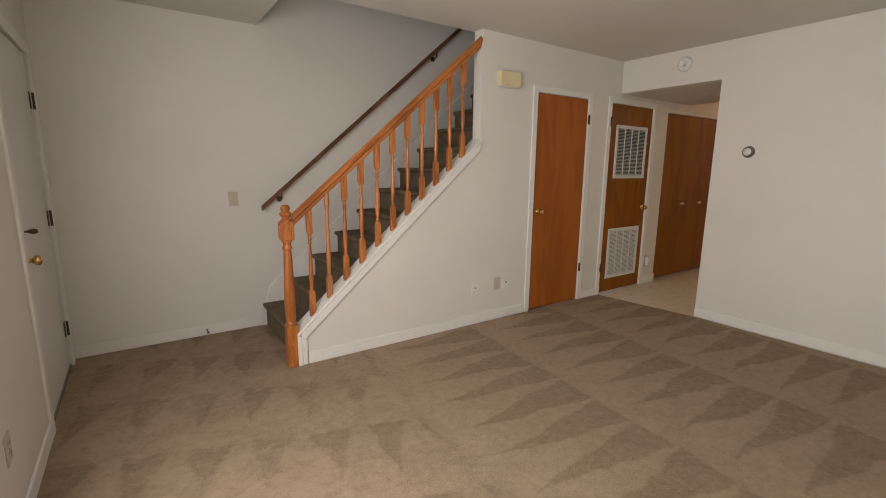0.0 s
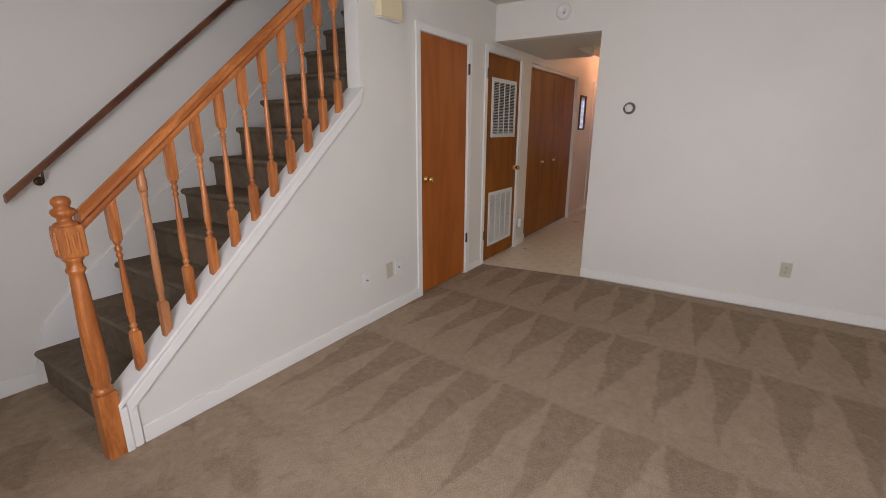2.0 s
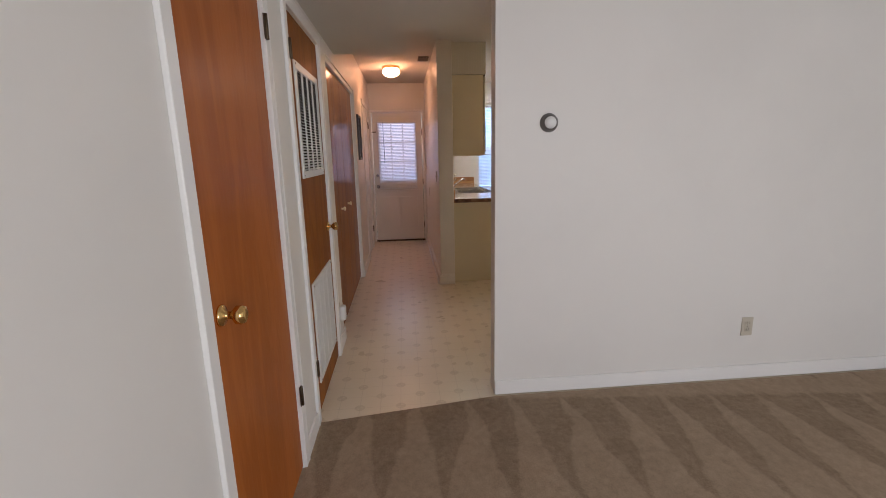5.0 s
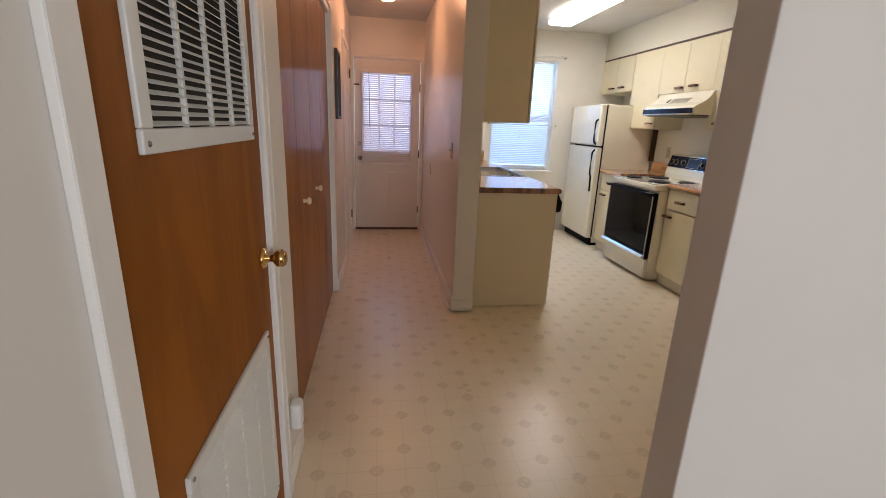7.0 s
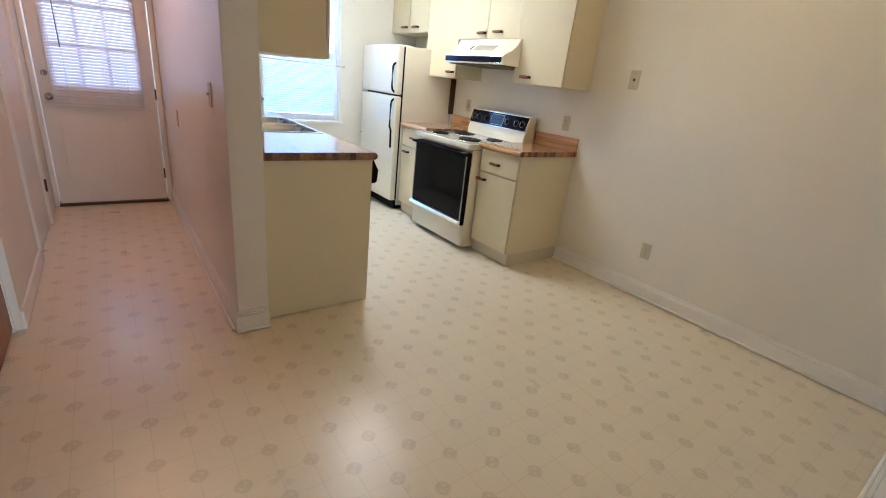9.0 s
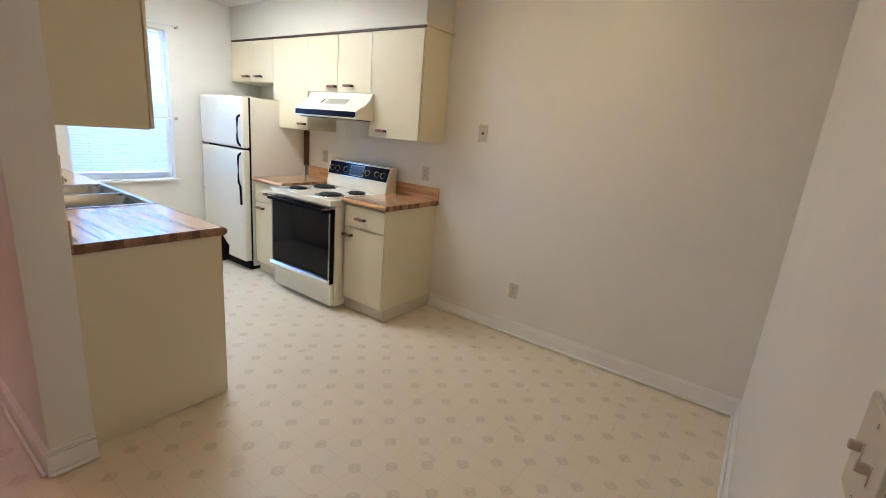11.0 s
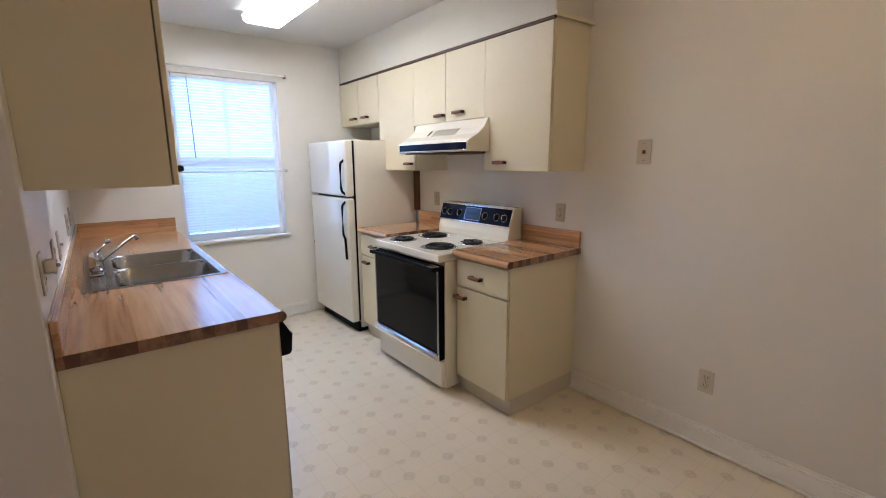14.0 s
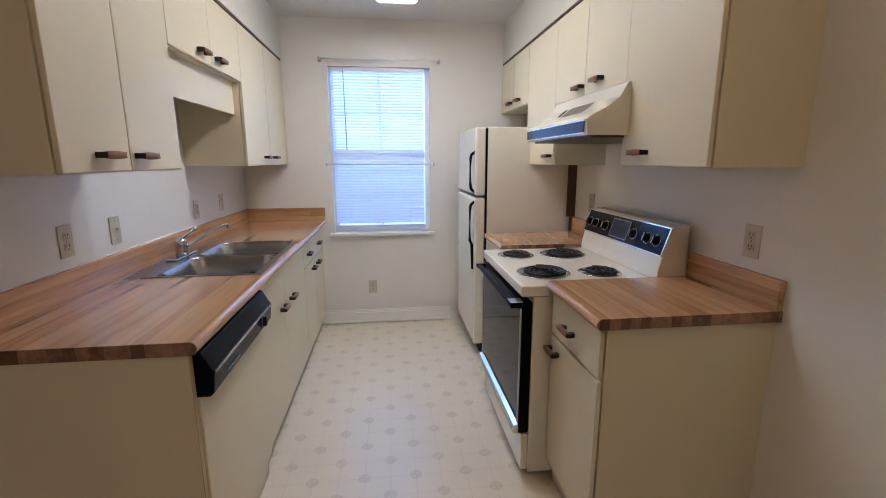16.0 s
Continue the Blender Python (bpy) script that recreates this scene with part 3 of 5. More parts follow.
def grille(parent, x0, x1, z0, z1, y, tilt):
    """Return-air grille: screwed frame, upright bars, tilted blades."""
    bm = solid()
    w = 0.036
    for a, b, c, d in ((x0, x1, z0, z0 + w), (x0, x1, z1 - w, z1), (x0, x0 + w, z0 + w, z1 - w), (x1 - w, x1, z0 + w, z1 - w)):
        box(bm, a, b, y - 0.010, y, c, d, 0.003)
    g = part("vent_grille", bm, GRILLE, parent, "white stamped metal vent grille")
    # flat near-black sheet on the leaf stands in for shade behind the blades
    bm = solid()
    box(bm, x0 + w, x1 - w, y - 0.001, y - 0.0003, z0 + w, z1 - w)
    part("vent_shade_sheet", bm, VENTSHADE, g)
    inner = x1 - x0 - 2 * w
    for i in range(1, 4):
        bm = solid()
        a = x0 + w + inner * i / 4
        box(bm, a - 0.0055, a + 0.0055, y - 0.009, y - 0.001, z0 + w, z1 - w, 0.001)
        part("grille_bar", bm, GRILLE, g)
    for a, c in ((x0 + 0.015, z0 + 0.015), (x1 - 0.015, z0 + 0.015), (x0 + 0.015, z1 - 0.015), (x1 - 0.015, z1 - 0.015)):
        bm = solid()
        lathe(bm, [(0.005, 0), (0.004, 0.002), (0.0005, 0.003)], pose(a, y - 0.010, c) @ FACE_Y, 8)
        part("screw", bm, STEEL, g)
    n = int((z1 - z0 - 2 * w) / 0.0145)
    bm = solid()
    box(bm, -inner / 2, inner / 2, -0.0072, 0.0072, -0.0006, 0.0006)
    me = mesh_of("vent_blade", bm, GRILLE)
    for i in range(n):
        z = z0 + w + (i + 0.5) * (z1 - z0 - 2 * w) / n
        ob = new("vent_blade", me)
        ob.parent = g
        ob.matrix_basis = Matrix.Translation(Vector(((x0 + x1) / 2, y - 0.0055 + 0.001, z)) - ORIGIN[g]) @ pose(0, 0, 0, tilt)
    return g


grille(d2, 4.790, 5.362, 1.268, 1.828, YD + 0.004, 34)
grille(d2, 4.785, 5.358, 0.158, 0.722, YD + 0.004, 42)

# bifold closet doors
bf = thing("door_bifold", (BFA + BFB) / 2, YD + 0.05, 0, "closed glossy dark brown wooden bifold closet doors", "closet door")
tagged(bf, kind="structure")
pw = (BFB - 0.022 - BFA - 0.004) / 4
for i in range(4):
    bm = solid()
    a = BFA + 0.004 + i * pw
    box(bm, a + 0.002, a + pw - 0.002, YD + 0.035, YD + 0.065, 0.02, BFT - 0.037, 0.002)
    p = part("bifold_panel", bm, BIFOLD, bf)
    if i in (1, 2):
        bm = solid()
        kx = a + 0.112
        lathe(bm, [(0.011, 0), (0.009, 0.004), (0.007, 0.014), (0.016, 0.022), (0.018, 0.030), (0.013, 0.036), (0.0005, 0.037)], pose(kx, YD + 0.035, 0.94) @ FACE_Y, 16)
        part("pull_knob", bm, CHIME, p, "small pale round knob")

# plain door at the end of the back passage
d4 = flush_door("door_passage", HDA + 0.011, HDB - 0.011, 2.02, YD + 0.004, WDOOR, "closed white flush door off the back passage")
for z in (1.80, 0.3):
    hinge(d4, HDB - 0.002, YD - 0.018, z)

# entry door in the front wall
fd = thing("door_entry", XF - 0.03, (FD0 + FD1) / 2, 0, "closed white flush front door with brass knob", "front door")
tagged(fd, kind="structure")
bm = solid()
box(bm, XF - 0.055, XF - 0.012, FD0 + 0.01, FD1 - 0.01, 0.015, FDT - 0.01, 0.002)
part("door_leaf", bm, WDOOR, fd)
knob(fd, XF - 0.012, FD0 + 0.062, 0.895, FACE_X)
knob(fd, XF - 0.012, FD0 + 0.062, 1.040, FACE_X, "deadbolt", "small dark deadbolt turn", BRONZE, 0.5)
for z in (1.746, 1.02, 0.27):
    bm = solid()
    lathe(bm, [(0.006, -0.05), (0.007, -0.048), (0.007, 0.048), (0.006, 0.05)], pose(XF + 0.005, FD1 - 0.004, z), 10)
    box(bm, XF - 0.010, XF - 0.006, FD1 - 0.045, FD1 - 0.004, z - 0.05, z + 0.05, 0.001)
    part("hinge", bm, BRONZE, fd, "dark bronze hinge")
bm = solid()
box(bm, XF, XF + 0.014, FD0 - 0.055, FD0 + 0.006, 0, FDT + 0.055, 0.003)
box(bm, XF, XF + 0.014, FD1 - 0.006, FD1 + 0.055, 0, FDT + 0.055, 0.003)
box(bm, XF, XF + 0.014, FD0 + 0.006, FD1 - 0.006, FDT - 0.006, FDT + 0.055, 0.003)
built("trim_entry_door", bm, TRIM, "white painted door casing", "door casing")
bm = solid()
box(bm, XF - 0.14, XF - 0.003, FD0, FD1, -0.002, 0.014, 0.003)
built("trim_entry_threshold", bm, STEEL, "metal threshold", "threshold")

# living room window, behind the walk
lw = thing("window_living_room", XF - 0.06, (LW0 + LW1) / 2, LWZ0, "white double-hung living room window", "window")
tagged(lw, kind="structure")
bm = solid()
for y0, y1, z0, z1 in ((LW0, LW0 + 0.05, LWZ0, LWZ1), (LW1 - 0.05, LW1, LWZ0, LWZ1), (LW0 + 0.05, LW1 - 0.05, LWZ0, LWZ0 + 0.05),
                       (LW0 + 0.05, LW1 - 0.05, LWZ1 - 0.05, LWZ1), ((LW0 + LW1) / 2 - 0.03, (LW0 + LW1) / 2 + 0.03, LWZ0 + 0.05, LWZ1 - 0.05)):
    box(bm, XF - 0.14, XF - 0.10, y0, y1, z0, z1, 0.003)
part("window_frame", bm, TRIM, lw)
bm = solid()
box(bm, XF - 0.10, XF + 0.035, LW0 - 0.05, LW1 + 0.05, LWZ0 - 0.105, LWZ0 - 0.082, 0.004)
part("window_sill", bm, TRIM, lw)

# ---- staircase ----
RUN, RISE, NX, NZ = 0.2215, 0.1935, 1.365, 0.198
st = thing("staircase", 2.8, 3.84, 0, "straight staircase covered in dark taupe carpet", "staircase")
tagged(st, kind="structure")
for i in range(14):
    x, z = NX + RUN * i, NZ + RISE * i
    top, bot = z, (z - RISE if i else 0.0)
    r = 0.018
    nose = [(x + r + r * math.cos(a), top - r + r * math.sin(a)) for a in [math.pi / 2 + math.pi * j / 6 for j in range(7)]]
    outline = nose + [(x + 0.028, top - 2 * r - 0.012), (x + 0.028, bot - (0.03 if i else 0)), (x + RUN + 0.05, bot - (0.03 if i else 0)), (x + RUN + 0.05, top)]
    bm = solid()
    prism(bm, outline, 1, YDB, YS - 0.019)
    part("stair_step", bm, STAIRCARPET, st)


def cap_z(x):
    return 0.345 + 0.867 * (x - 1.499)


# sloped white trim on the knee wall
kt = thing("knee_wall_trim", 1.4, YD, 0, "white painted sloped stair cap and moulding", "stair trim")
tagged(kt, kind="structure")
X0, X1 = 1.372, 2.956
bm = solid()
prism(bm, [(X0, cap_z(X0) - 0.026), (X1, cap_z(X1) - 0.026), (X1, cap_z(X1)), (X0, cap_z(X0))], 1, YD - 0.022, YDB + 0.012, 0.005)
part("stair_cap", bm, TRIM, kt)
bm = solid()
XM = X0 + 0.030
prism(bm, [(XM, cap_z(XM) - 0.098), (X1 - 0.008, cap_z(X1) - 0.098), (X1 - 0.008, cap_z(X1) - 0.026), (XM, cap_z(XM) - 0.026)], 1, YD - 0.018, YD + 0.004, 0.008)
part("cap_moulding", bm, TRIM, kt)
bm = solid()
box(bm, X0, X0 + 0.030, YD - 0.020, YDB, 0, cap_z(X0) - 0.02, 0.005)
box(bm, X0 + 0.030, X0 + 0.068, YD - 0.016, YD + 0.004, 0, cap_z(XM) - 0.07, 0.007)
part("end_board", bm, TRIM, kt)
bm = solid()
sz = lambda x: NZ + (RISE / RUN) * (x - NX) + 0.085
prism(bm, [(1.36, 0), (1.42, 0), (4.4, sz(4.4) - 0.34), (4.4, sz(4.4)), (1.44, sz(1.44)), (1.36, 0.10)], 1, YS - 0.018, YS - 0.001, 0.002)
built("trim_stair_skirt", bm, TRIM, "white painted stair skirt board", "stair trim")

# newel post
YB = 3.325
nw = thing("newel_post", 1.345, YB - 0.005, 0, "turned orange oak newel post with a ball cap", "newel post")
bm = solid()
box(bm, 1.307, 1.383, YB - 0.043, YB + 0.033, 0, 0.300, 0.004)
part("newel_base", bm, OAK, nw)
bm = solid()
lathe(bm, [(0.036, 0.298), (0.037, 0.315), (0.031, 0.322), (0.029, 0.335), (0.035, 0.345), (0.034, 0.36), (0.037, 0.42), (0.035, 0.55), (0.030, 0.70), (0.026, 0.80),
           (0.025, 0.820), (0.032, 0.828), (0.033, 0.838), (0.026, 0.846), (0.026, 0.866), (0.034, 0.876), (0.036, 0.886)], pose(1.345, YB - 0.005, 0), 24)
part("newel_shaft", bm, OAK, nw)
bm = solid()
box(bm, 1.302, 1.388, YB - 0.048, YB + 0.038, 0.884, 1.010, 0.012, 3)
part("newel_block", bm, OAK, nw)
bm = solid()
for dx, dy in ((1, 0), (-1, 0), (0, 1), (0, -1)):
    for k in (-0.018, 0.0, 0.018):
        cx, cy = 1.345 + dx * 0.0435 + abs(dy) * k, YB - 0.005 + dy * 0.0435 + abs(dx) * k
        h = 0.042 if k else 0.028
        box(bm, cx - 0.004, cx + 0.004, cy - 0.004, cy + 0.004, 0.947 - h, 0.947 + h, 0.003)
part("carved_flutes", bm, OAK, nw)
bm = solid()
lathe(bm, [(0.040, 1.008), (0.036, 1.018), (0.024, 1.024), (0.022, 1.036), (0.034, 1.046), (0.040, 1.058), (0.036, 1.068), (0.024, 1.074), (0.026, 1.082), (0.031, 1.092),
           (0.029, 1.106), (0.018, 1.116), (0.0005, 1.119)], pose(1.345, YB - 0.005, 0), 24)
part("newel_cap", bm, OAK, nw)

# oak banister rail over the balusters
RS = 0.862


def rail_z(x):
    return 1.032 + RS * (x - 1.382)


br = thing("banister_rail", 1.388, YB, 0.95, "sloping varnished orange oak banister rail", "banister")


def sloped(bm, x0, x1, section, zf):
    """A moulding of the given (y, z) section running up the slope."""
    t = bmesh.new()
    a = [t.verts.new((x0, YB + p, zf(x0) + q)) for p, q in section]
    b = [t.verts.new((x1, YB + p, zf(x1) + q)) for p, q in section]
    n = len(section)
    for i in range(n):
        t.faces.new((a[i], a[(i + 1) % n], b[(i + 1) % n], b[i]))
    t.faces.new(a)
    t.faces.new(b)
    bmesh.ops.recalc_face_normals(t, faces=t.faces[:])
    merge(bm, t)


bm = solid()
sloped(bm, 1.386, 2.950, [(-0.020, 0.010), (-0.012, 0.019), (0.0, 0.022), (0.012, 0.019), (0.020, 0.010), (0.031, 0.0), (0.033, -0.015), (0.027, -0.024),
                          (0.020, -0.030), (0.021, -0.048), (-0.021, -0.048), (-0.020, -0.030), (-0.027, -0.024), (-0.033, -0.015), (-0.031, 0.0)], rail_z)
part("rail", bm, OAKRAIL, br)
bm = solid()
sloped(bm, 1.386, 2.94, [(-0.013, -0.062), (0.013, -0.062), (0.013, -0.048), (-0.013, -0.048)], rail_z)
part("rail_fillet", bm, OAKRAIL, br)


# turned balusters
def baluster(x, worn):
    z0 = cap_z(x)
    top = rail_z(x) - 0.060
    L = top - z0
    low, up = (0.150, 0.085) if worn else (0.170, 0.158)
    b = thing("baluster", x, YB, z0, "paler replaced oak baluster with a plain tapered shaft" if worn else "turned orange oak stair baluster with square ends", "baluster", "stair balusters")
    h = 0.0185
    bm = solid()
    prism(bm, [(x - h, z0 - h * 0.87 + 0.001), (x + h, z0 + h * 0.87 + 0.001), (x + h, z0 + low - 0.012), (x + h - 0.004, z0 + low), (x - h + 0.004, z0 + low), (x - h, z0 + low - 0.012)], 1, YB - h, YB + h, 0.0025)
    part("lower_block", bm, OAKPALE if worn else OAK, b)
    s = L - low - up
    if worn:
        q = [(0.0150, 0.0), (0.0120, 0.010), (0.0135, 0.020), (0.0120, 0.030), (0.0160, 0.055), (0.0160, s * 0.35), (0.0120, s * 0.80), (0.0105, s - 0.030), (0.0135, s - 0.018), (0.0150, s - 0.006), (0.0150, s)]
    else:
        q = [(0.0150, 0.0), (0.0150, 0.005), (0.0095, 0.011), (0.0095, 0.015), (0.0140, 0.021), (0.0140, 0.030), (0.0095, 0.036), (0.0095, 0.041), (0.0130, 0.047), (0.0125, 0.055),
             (0.0115, 0.062), (0.0152, 0.074), (0.0158, 0.110), (0.0140, s * 0.48), (0.0105, s * 0.72), (0.0088, s - 0.082), (0.0086, s - 0.072), (0.0125, s - 0.066), (0.0128, s - 0.058), (0.0090, s - 0.052),
             (0.0090, s - 0.047), (0.0140, s - 0.040), (0.0142, s - 0.029), (0.0095, s - 0.022), (0.0095, s - 0.017), (0.0150, s - 0.009), (0.0155, s)]
    bm = solid()
    lathe(bm, [(r, z0 + low + d) for r, d in q], pose(x, YB, 0), 14)
    part("turned_shaft", bm, OAKPALE if worn else OAK, b)
    bm = solid()
    z = z0 + low + s
    if worn:
        lathe(bm, [(0.0150, z), (0.0190, z + 0.012), (0.0190, z + 0.050), (0.0165, z + 0.064), (0.0165, top + 0.010)], pose(x, YB, 0), 14)
    else:
        prism(bm, [(x - h + 0.004, z), (x + h - 0.004, z), (x + h, z + 0.014), (x + h, top + h * RS), (x - h, top - h * RS), (x - h, z + 0.014)], 1, YB - h, YB + h, 0.0025)
    part("upper_block", bm, OAKPALE if worn else OAK, b)


OAKPALE = wooden("worn_oak", (0.50, 0.21, 0.085), (0.33, 0.125, 0.045), 0.4, (9, 9, 1.0), 0.05)
for i in range(11):
    baluster(1.499 + 0.1286 * i, i == 1)

# dark handrail on the wall
hr = thing("wall_handrail", 1.40, 4.20, 1.0, "dark stained wooden handrail fixed to the wall", "handrail")


def wall_rail_z(x):
    return 1.022 + 0.8592 * (x - 1.396)


bm = solid()
YB = 4.205
sloped(bm, 1.396, 4.30, [(-0.019, 0.012), (-0.010, 0.020), (0.010, 0.020), (0.019, 0.012), (0.019, -0.015), (0.010, -0.022), (-0.010, -0.022), (-0.019, -0.015)], wall_rail_z)
part("rail", bm, DARKRAIL, hr)
YB = 3.325
for x in (1.560, 3.114, 4.15):
    bm = solid()
    z = wall_rail_z(x)
    tube(bm, [(x, YS, z - 0.075), (x, YS - 0.03, z - 0.078), (x, 4.212, z - 0.060), (x, 4.205, z - 0.020)], 0.006)
    lathe(bm, [(0.024, 0), (0.022, 0.004), (0.008, 0.007)], pose(x, YS, z - 0.075) @ FACE_Y, 14)
    part("bracket", bm, BRONZE, hr, "dark metal wall bracket")


# ---- wall fittings ----
def turned_to(axis, sign):
    """The pose that turns a plate lying in x and z and facing -y to the given wall."""
    return {("y", -1): pose(0, 0, 0), ("y", 1): pose(0, 0, 0, 0, 0, 180), ("x", -1): pose(0, 0, 0, 0, 0, -90), ("x", 1): pose(0, 0, 0, 0, 0, 90)}[(axis, sign)]


def plate(name, x, y, z, face, style, label, category, material=IVORY, w=0.07, h=0.115):
    m = pose(x, y, z) @ turned_to(*face)
    p = thing(name, x, y, z, label, category)
    bm = solid()
    box(bm, -w / 2, w / 2, -0.006, 0, -h / 2, h / 2, 0.0025, 2, m)
    part("cover_plate", bm, material, p)
    if style == "outlet":
        for s in (-1, 1):
            bm = solid()
            box(bm, -0.016, 0.016, -0.0085, -0.004, s * 0.0195 - 0.0135, s * 0.0195 + 0.0135, 0.004, 2, m)
            o = part("socket", bm, material, p)
            bm = solid()
            for dx in (-0.0065, 0.0065):
                box(bm, dx - 0.0012, dx + 0.0012, -0.0092, -0.008, s * 0.0195 - 0.001, s * 0.0195 + 0.008, 0, 2, m)
            box(bm, -0.002, 0.002, -0.0092, -0.008, s * 0.0195 - 0.009, s * 0.0195 - 0.005, 0, 2, m)
            part("slots", bm, BLACK, o)
    elif style in ("switch", "double"):
        for dx in ((0,) if style == "switch" else (-0.022, 0.022)):
            bm = solid()
            box(bm, dx - 0.005, dx + 0.005, -0.007, -0.005, -0.012, 0.012, 0.001, 2, m)
            box(bm, dx - 0.0035, dx + 0.0035, -0.018, -0.006, -0.001, 0.010, 0.002, 2, m)
            part("toggle", bm, material, p)
    elif style == "jack":
        bm = solid()
        box(bm, -0.009, 0.009, -0.008, -0.005, -0.009, 0.009, 0.002, 2, m)
        part("jack_socket", bm, BRONZE, p)
    elif style == "coax":
        bm = solid()
        lathe(bm, [(0.006, 0), (0.006, 0.004), (0.0045, 0.004), (0.0045, 0.012), (0.0005, 0.0125)], m @ pose(0, -0.006, 0) @ FACE_Y, 10)
        part("coax_stub", bm, STEEL, p)
    for s in ((0,) if style == "outlet" else (-0.042, 0.042)):
        if style != "blank":
            bm = solid()
            lathe(bm, [(0.003, 0), (0.002, 0.001), (0.0004, 0.0012)], m @ pose(0, -0.006, s) @ FACE_Y, 8)
            part("screw", bm, STEEL, p)
    return p


TO_LIVING = ("y", -1)
plate("light_switch", 1.197, YS, 1.100, TO_LIVING, "switch", "ivory toggle switch plate on the stair wall", "light switch")
plate("cable_plate", 2.925, YD, 0.330, TO_LIVING, "coax", "white cable plate on the knee wall", "wall plate", WHITEP)
plate("wall_plate", 3.181, YD, 0.334, TO_LIVING, "blank", "blank ivory wall plate beside an outlet", "wall plate")
plate("power_outlet", 3.285, YD, 0.334, TO_LIVING, "coax", "ivory outlet plate near the closet door", "outlet", WHITEP)
plate("power_outlet", XO, 0.795, 0.333, ("x", -1), "outlet", "ivory duplex outlet low on the living room wall", "outlet")
plate("power_outlet", XF, 2.43, 0.351, ("x", 1), "outlet", "ivory duplex outlet beside the front door", "outlet")
plate("phone_jack", 6.848, YK, 1.463, ("y", 1), "jack", "ivory phone jack plate on the kitchen wall", "phone jack", IVORY, 0.075, 0.125)
plate("power_outlet", 6.44, YK, 0.343, ("y", 1), "outlet", "ivory duplex outlet low on the kitchen wall", "outlet")
plate("power_outlet", 7.357, YK, 1.107, ("y", 1), "outlet", "ivory duplex outlet above the worktop", "outlet")
plate("power_outlet", 8.624, YK, 1.120, ("y", 1), "outlet", "ivory outlet above the cooker worktop", "outlet")
plate("power_outlet", XB, 1.292, 0.318, ("x", -1), "outlet", "ivory duplex outlet below the window", "outlet")
plate("light_switch", XOB, 2.200, 1.165, ("x", 1), "double", "ivory double switch plate beside the opening", "light switch", IVORY, 0.115, 0.115)
plate("power_outlet", 7.234, PY0, 1.128, TO_LIVING, "outlet", "ivory duplex outlet with a plug near the worktop end", "outlet")
plate("power_outlet", 7.672, PY0, 1.104, TO_LIVING, "outlet", "ivory duplex outlet above the sink worktop", "outlet")
plate("light_switch", 7.965, PY0, 1.100, TO_LIVING, "switch", "ivory switch plate above the sink worktop", "light switch")
pg = thing("wall_plug", 7.234, PY0 - 0.009, 1.145, "small ivory plug sitting in the worktop outlet", "plug")
bm = solid()
box(bm, 7.217, 7.251, PY0 - 0.034, PY0 - 0.0075, 1.128, 1.164, 0.005, 3)
part("plug_body", bm, IVORY, pg)
bm = solid()
box(bm, 7.229, 7.239, PY0 - 0.043, PY0 - 0.033, 1.141, 1.151, 0.003)
part("plug_stub", bm, STEEL, pg, "grey plug stub")
plate("power_outlet", 8.775, PY0, 1.100, TO_LIVING, "outlet", "ivory duplex outlet above the sink worktop", "outlet")
plate("power_outlet", 9.180, PY0, 1.105, TO_LIVING, "outlet", "ivory duplex outlet above the sink worktop", "outlet")
plate("light_switch", 7.425, PY1, 1.135, ("y", 1), "switch", "switch plate with dark toggle in the back passage", "light switch")
plate("wall_plate", 8.793, PY1, 0.864, ("y", 1), "blank", "blank ivory plate in the back passage", "wall plate")

# door chime
dc = thing("door_chime", 3.223, YD, 2.036, "cream plastic door chime box on the wall", "door chime")
bm = solid()
box(bm, 3.110, 3.336, YD - 0.055, YD, 2.040, 2.158, 0.006)
part("chime_cover", bm, CHIME, dc)
bm = solid()
box(bm, 3.122, 3.324, YD - 0.046, YD - 0.004, 2.034, 2.040, 0.001)
part("chime_base", bm, WHITEP, dc)

# round thermostat
th = thing("thermostat", XO, 2.038, 1.521, "round thermostat with dark ring and clear face", "thermostat")
bm = solid()
lathe(bm, [(0.048, 0), (0.048, 0.006), (0.043, 0.010), (0.040, 0.024), (0.033, 0.030), (0.0005, 0.030)], pose(XO, 2.038, 1.521) @ FACE_XN, 32)
part("ring", bm, mat("thermostat_ring", (0.20, 0.19, 0.18), 0.3, 0.7), th)
bm = solid()
lathe(bm, [(0.031, 0.0), (0.030, 0.004), (0.0005, 0.006)], pose(XO - 0.0302, 2.038, 1.521) @ FACE_XN, 24)
part("dial_face", bm, WHITEP, th)

# smoke alarm above the opening
sm = thing("smoke_alarm", XO, 2.652, 2.321, "round white smoke alarm above the kitchen opening", "smoke alarm")
bm = solid()
lathe(bm, [(0.066, 0), (0.067, 0.008), (0.063, 0.012), (0.060, 0.026), (0.050, 0.034), (0.030, 0.036), (0.029, 0.034), (0.0005, 0.034)], pose(XO, 2.652, 2.321) @ FACE_XN, 32)
part("alarm_body", bm, WHITEP, sm)
bm = solid()
lathe(bm, [(0.010, 0), (0.009, 0.002), (0.0005, 0.003)], pose(XO - 0.034, 2.640, 2.305) @ FACE_XN, 12)
part("test_button", bm, mat("grey_button", (0.45, 0.45, 0.45), 0.5), sm)

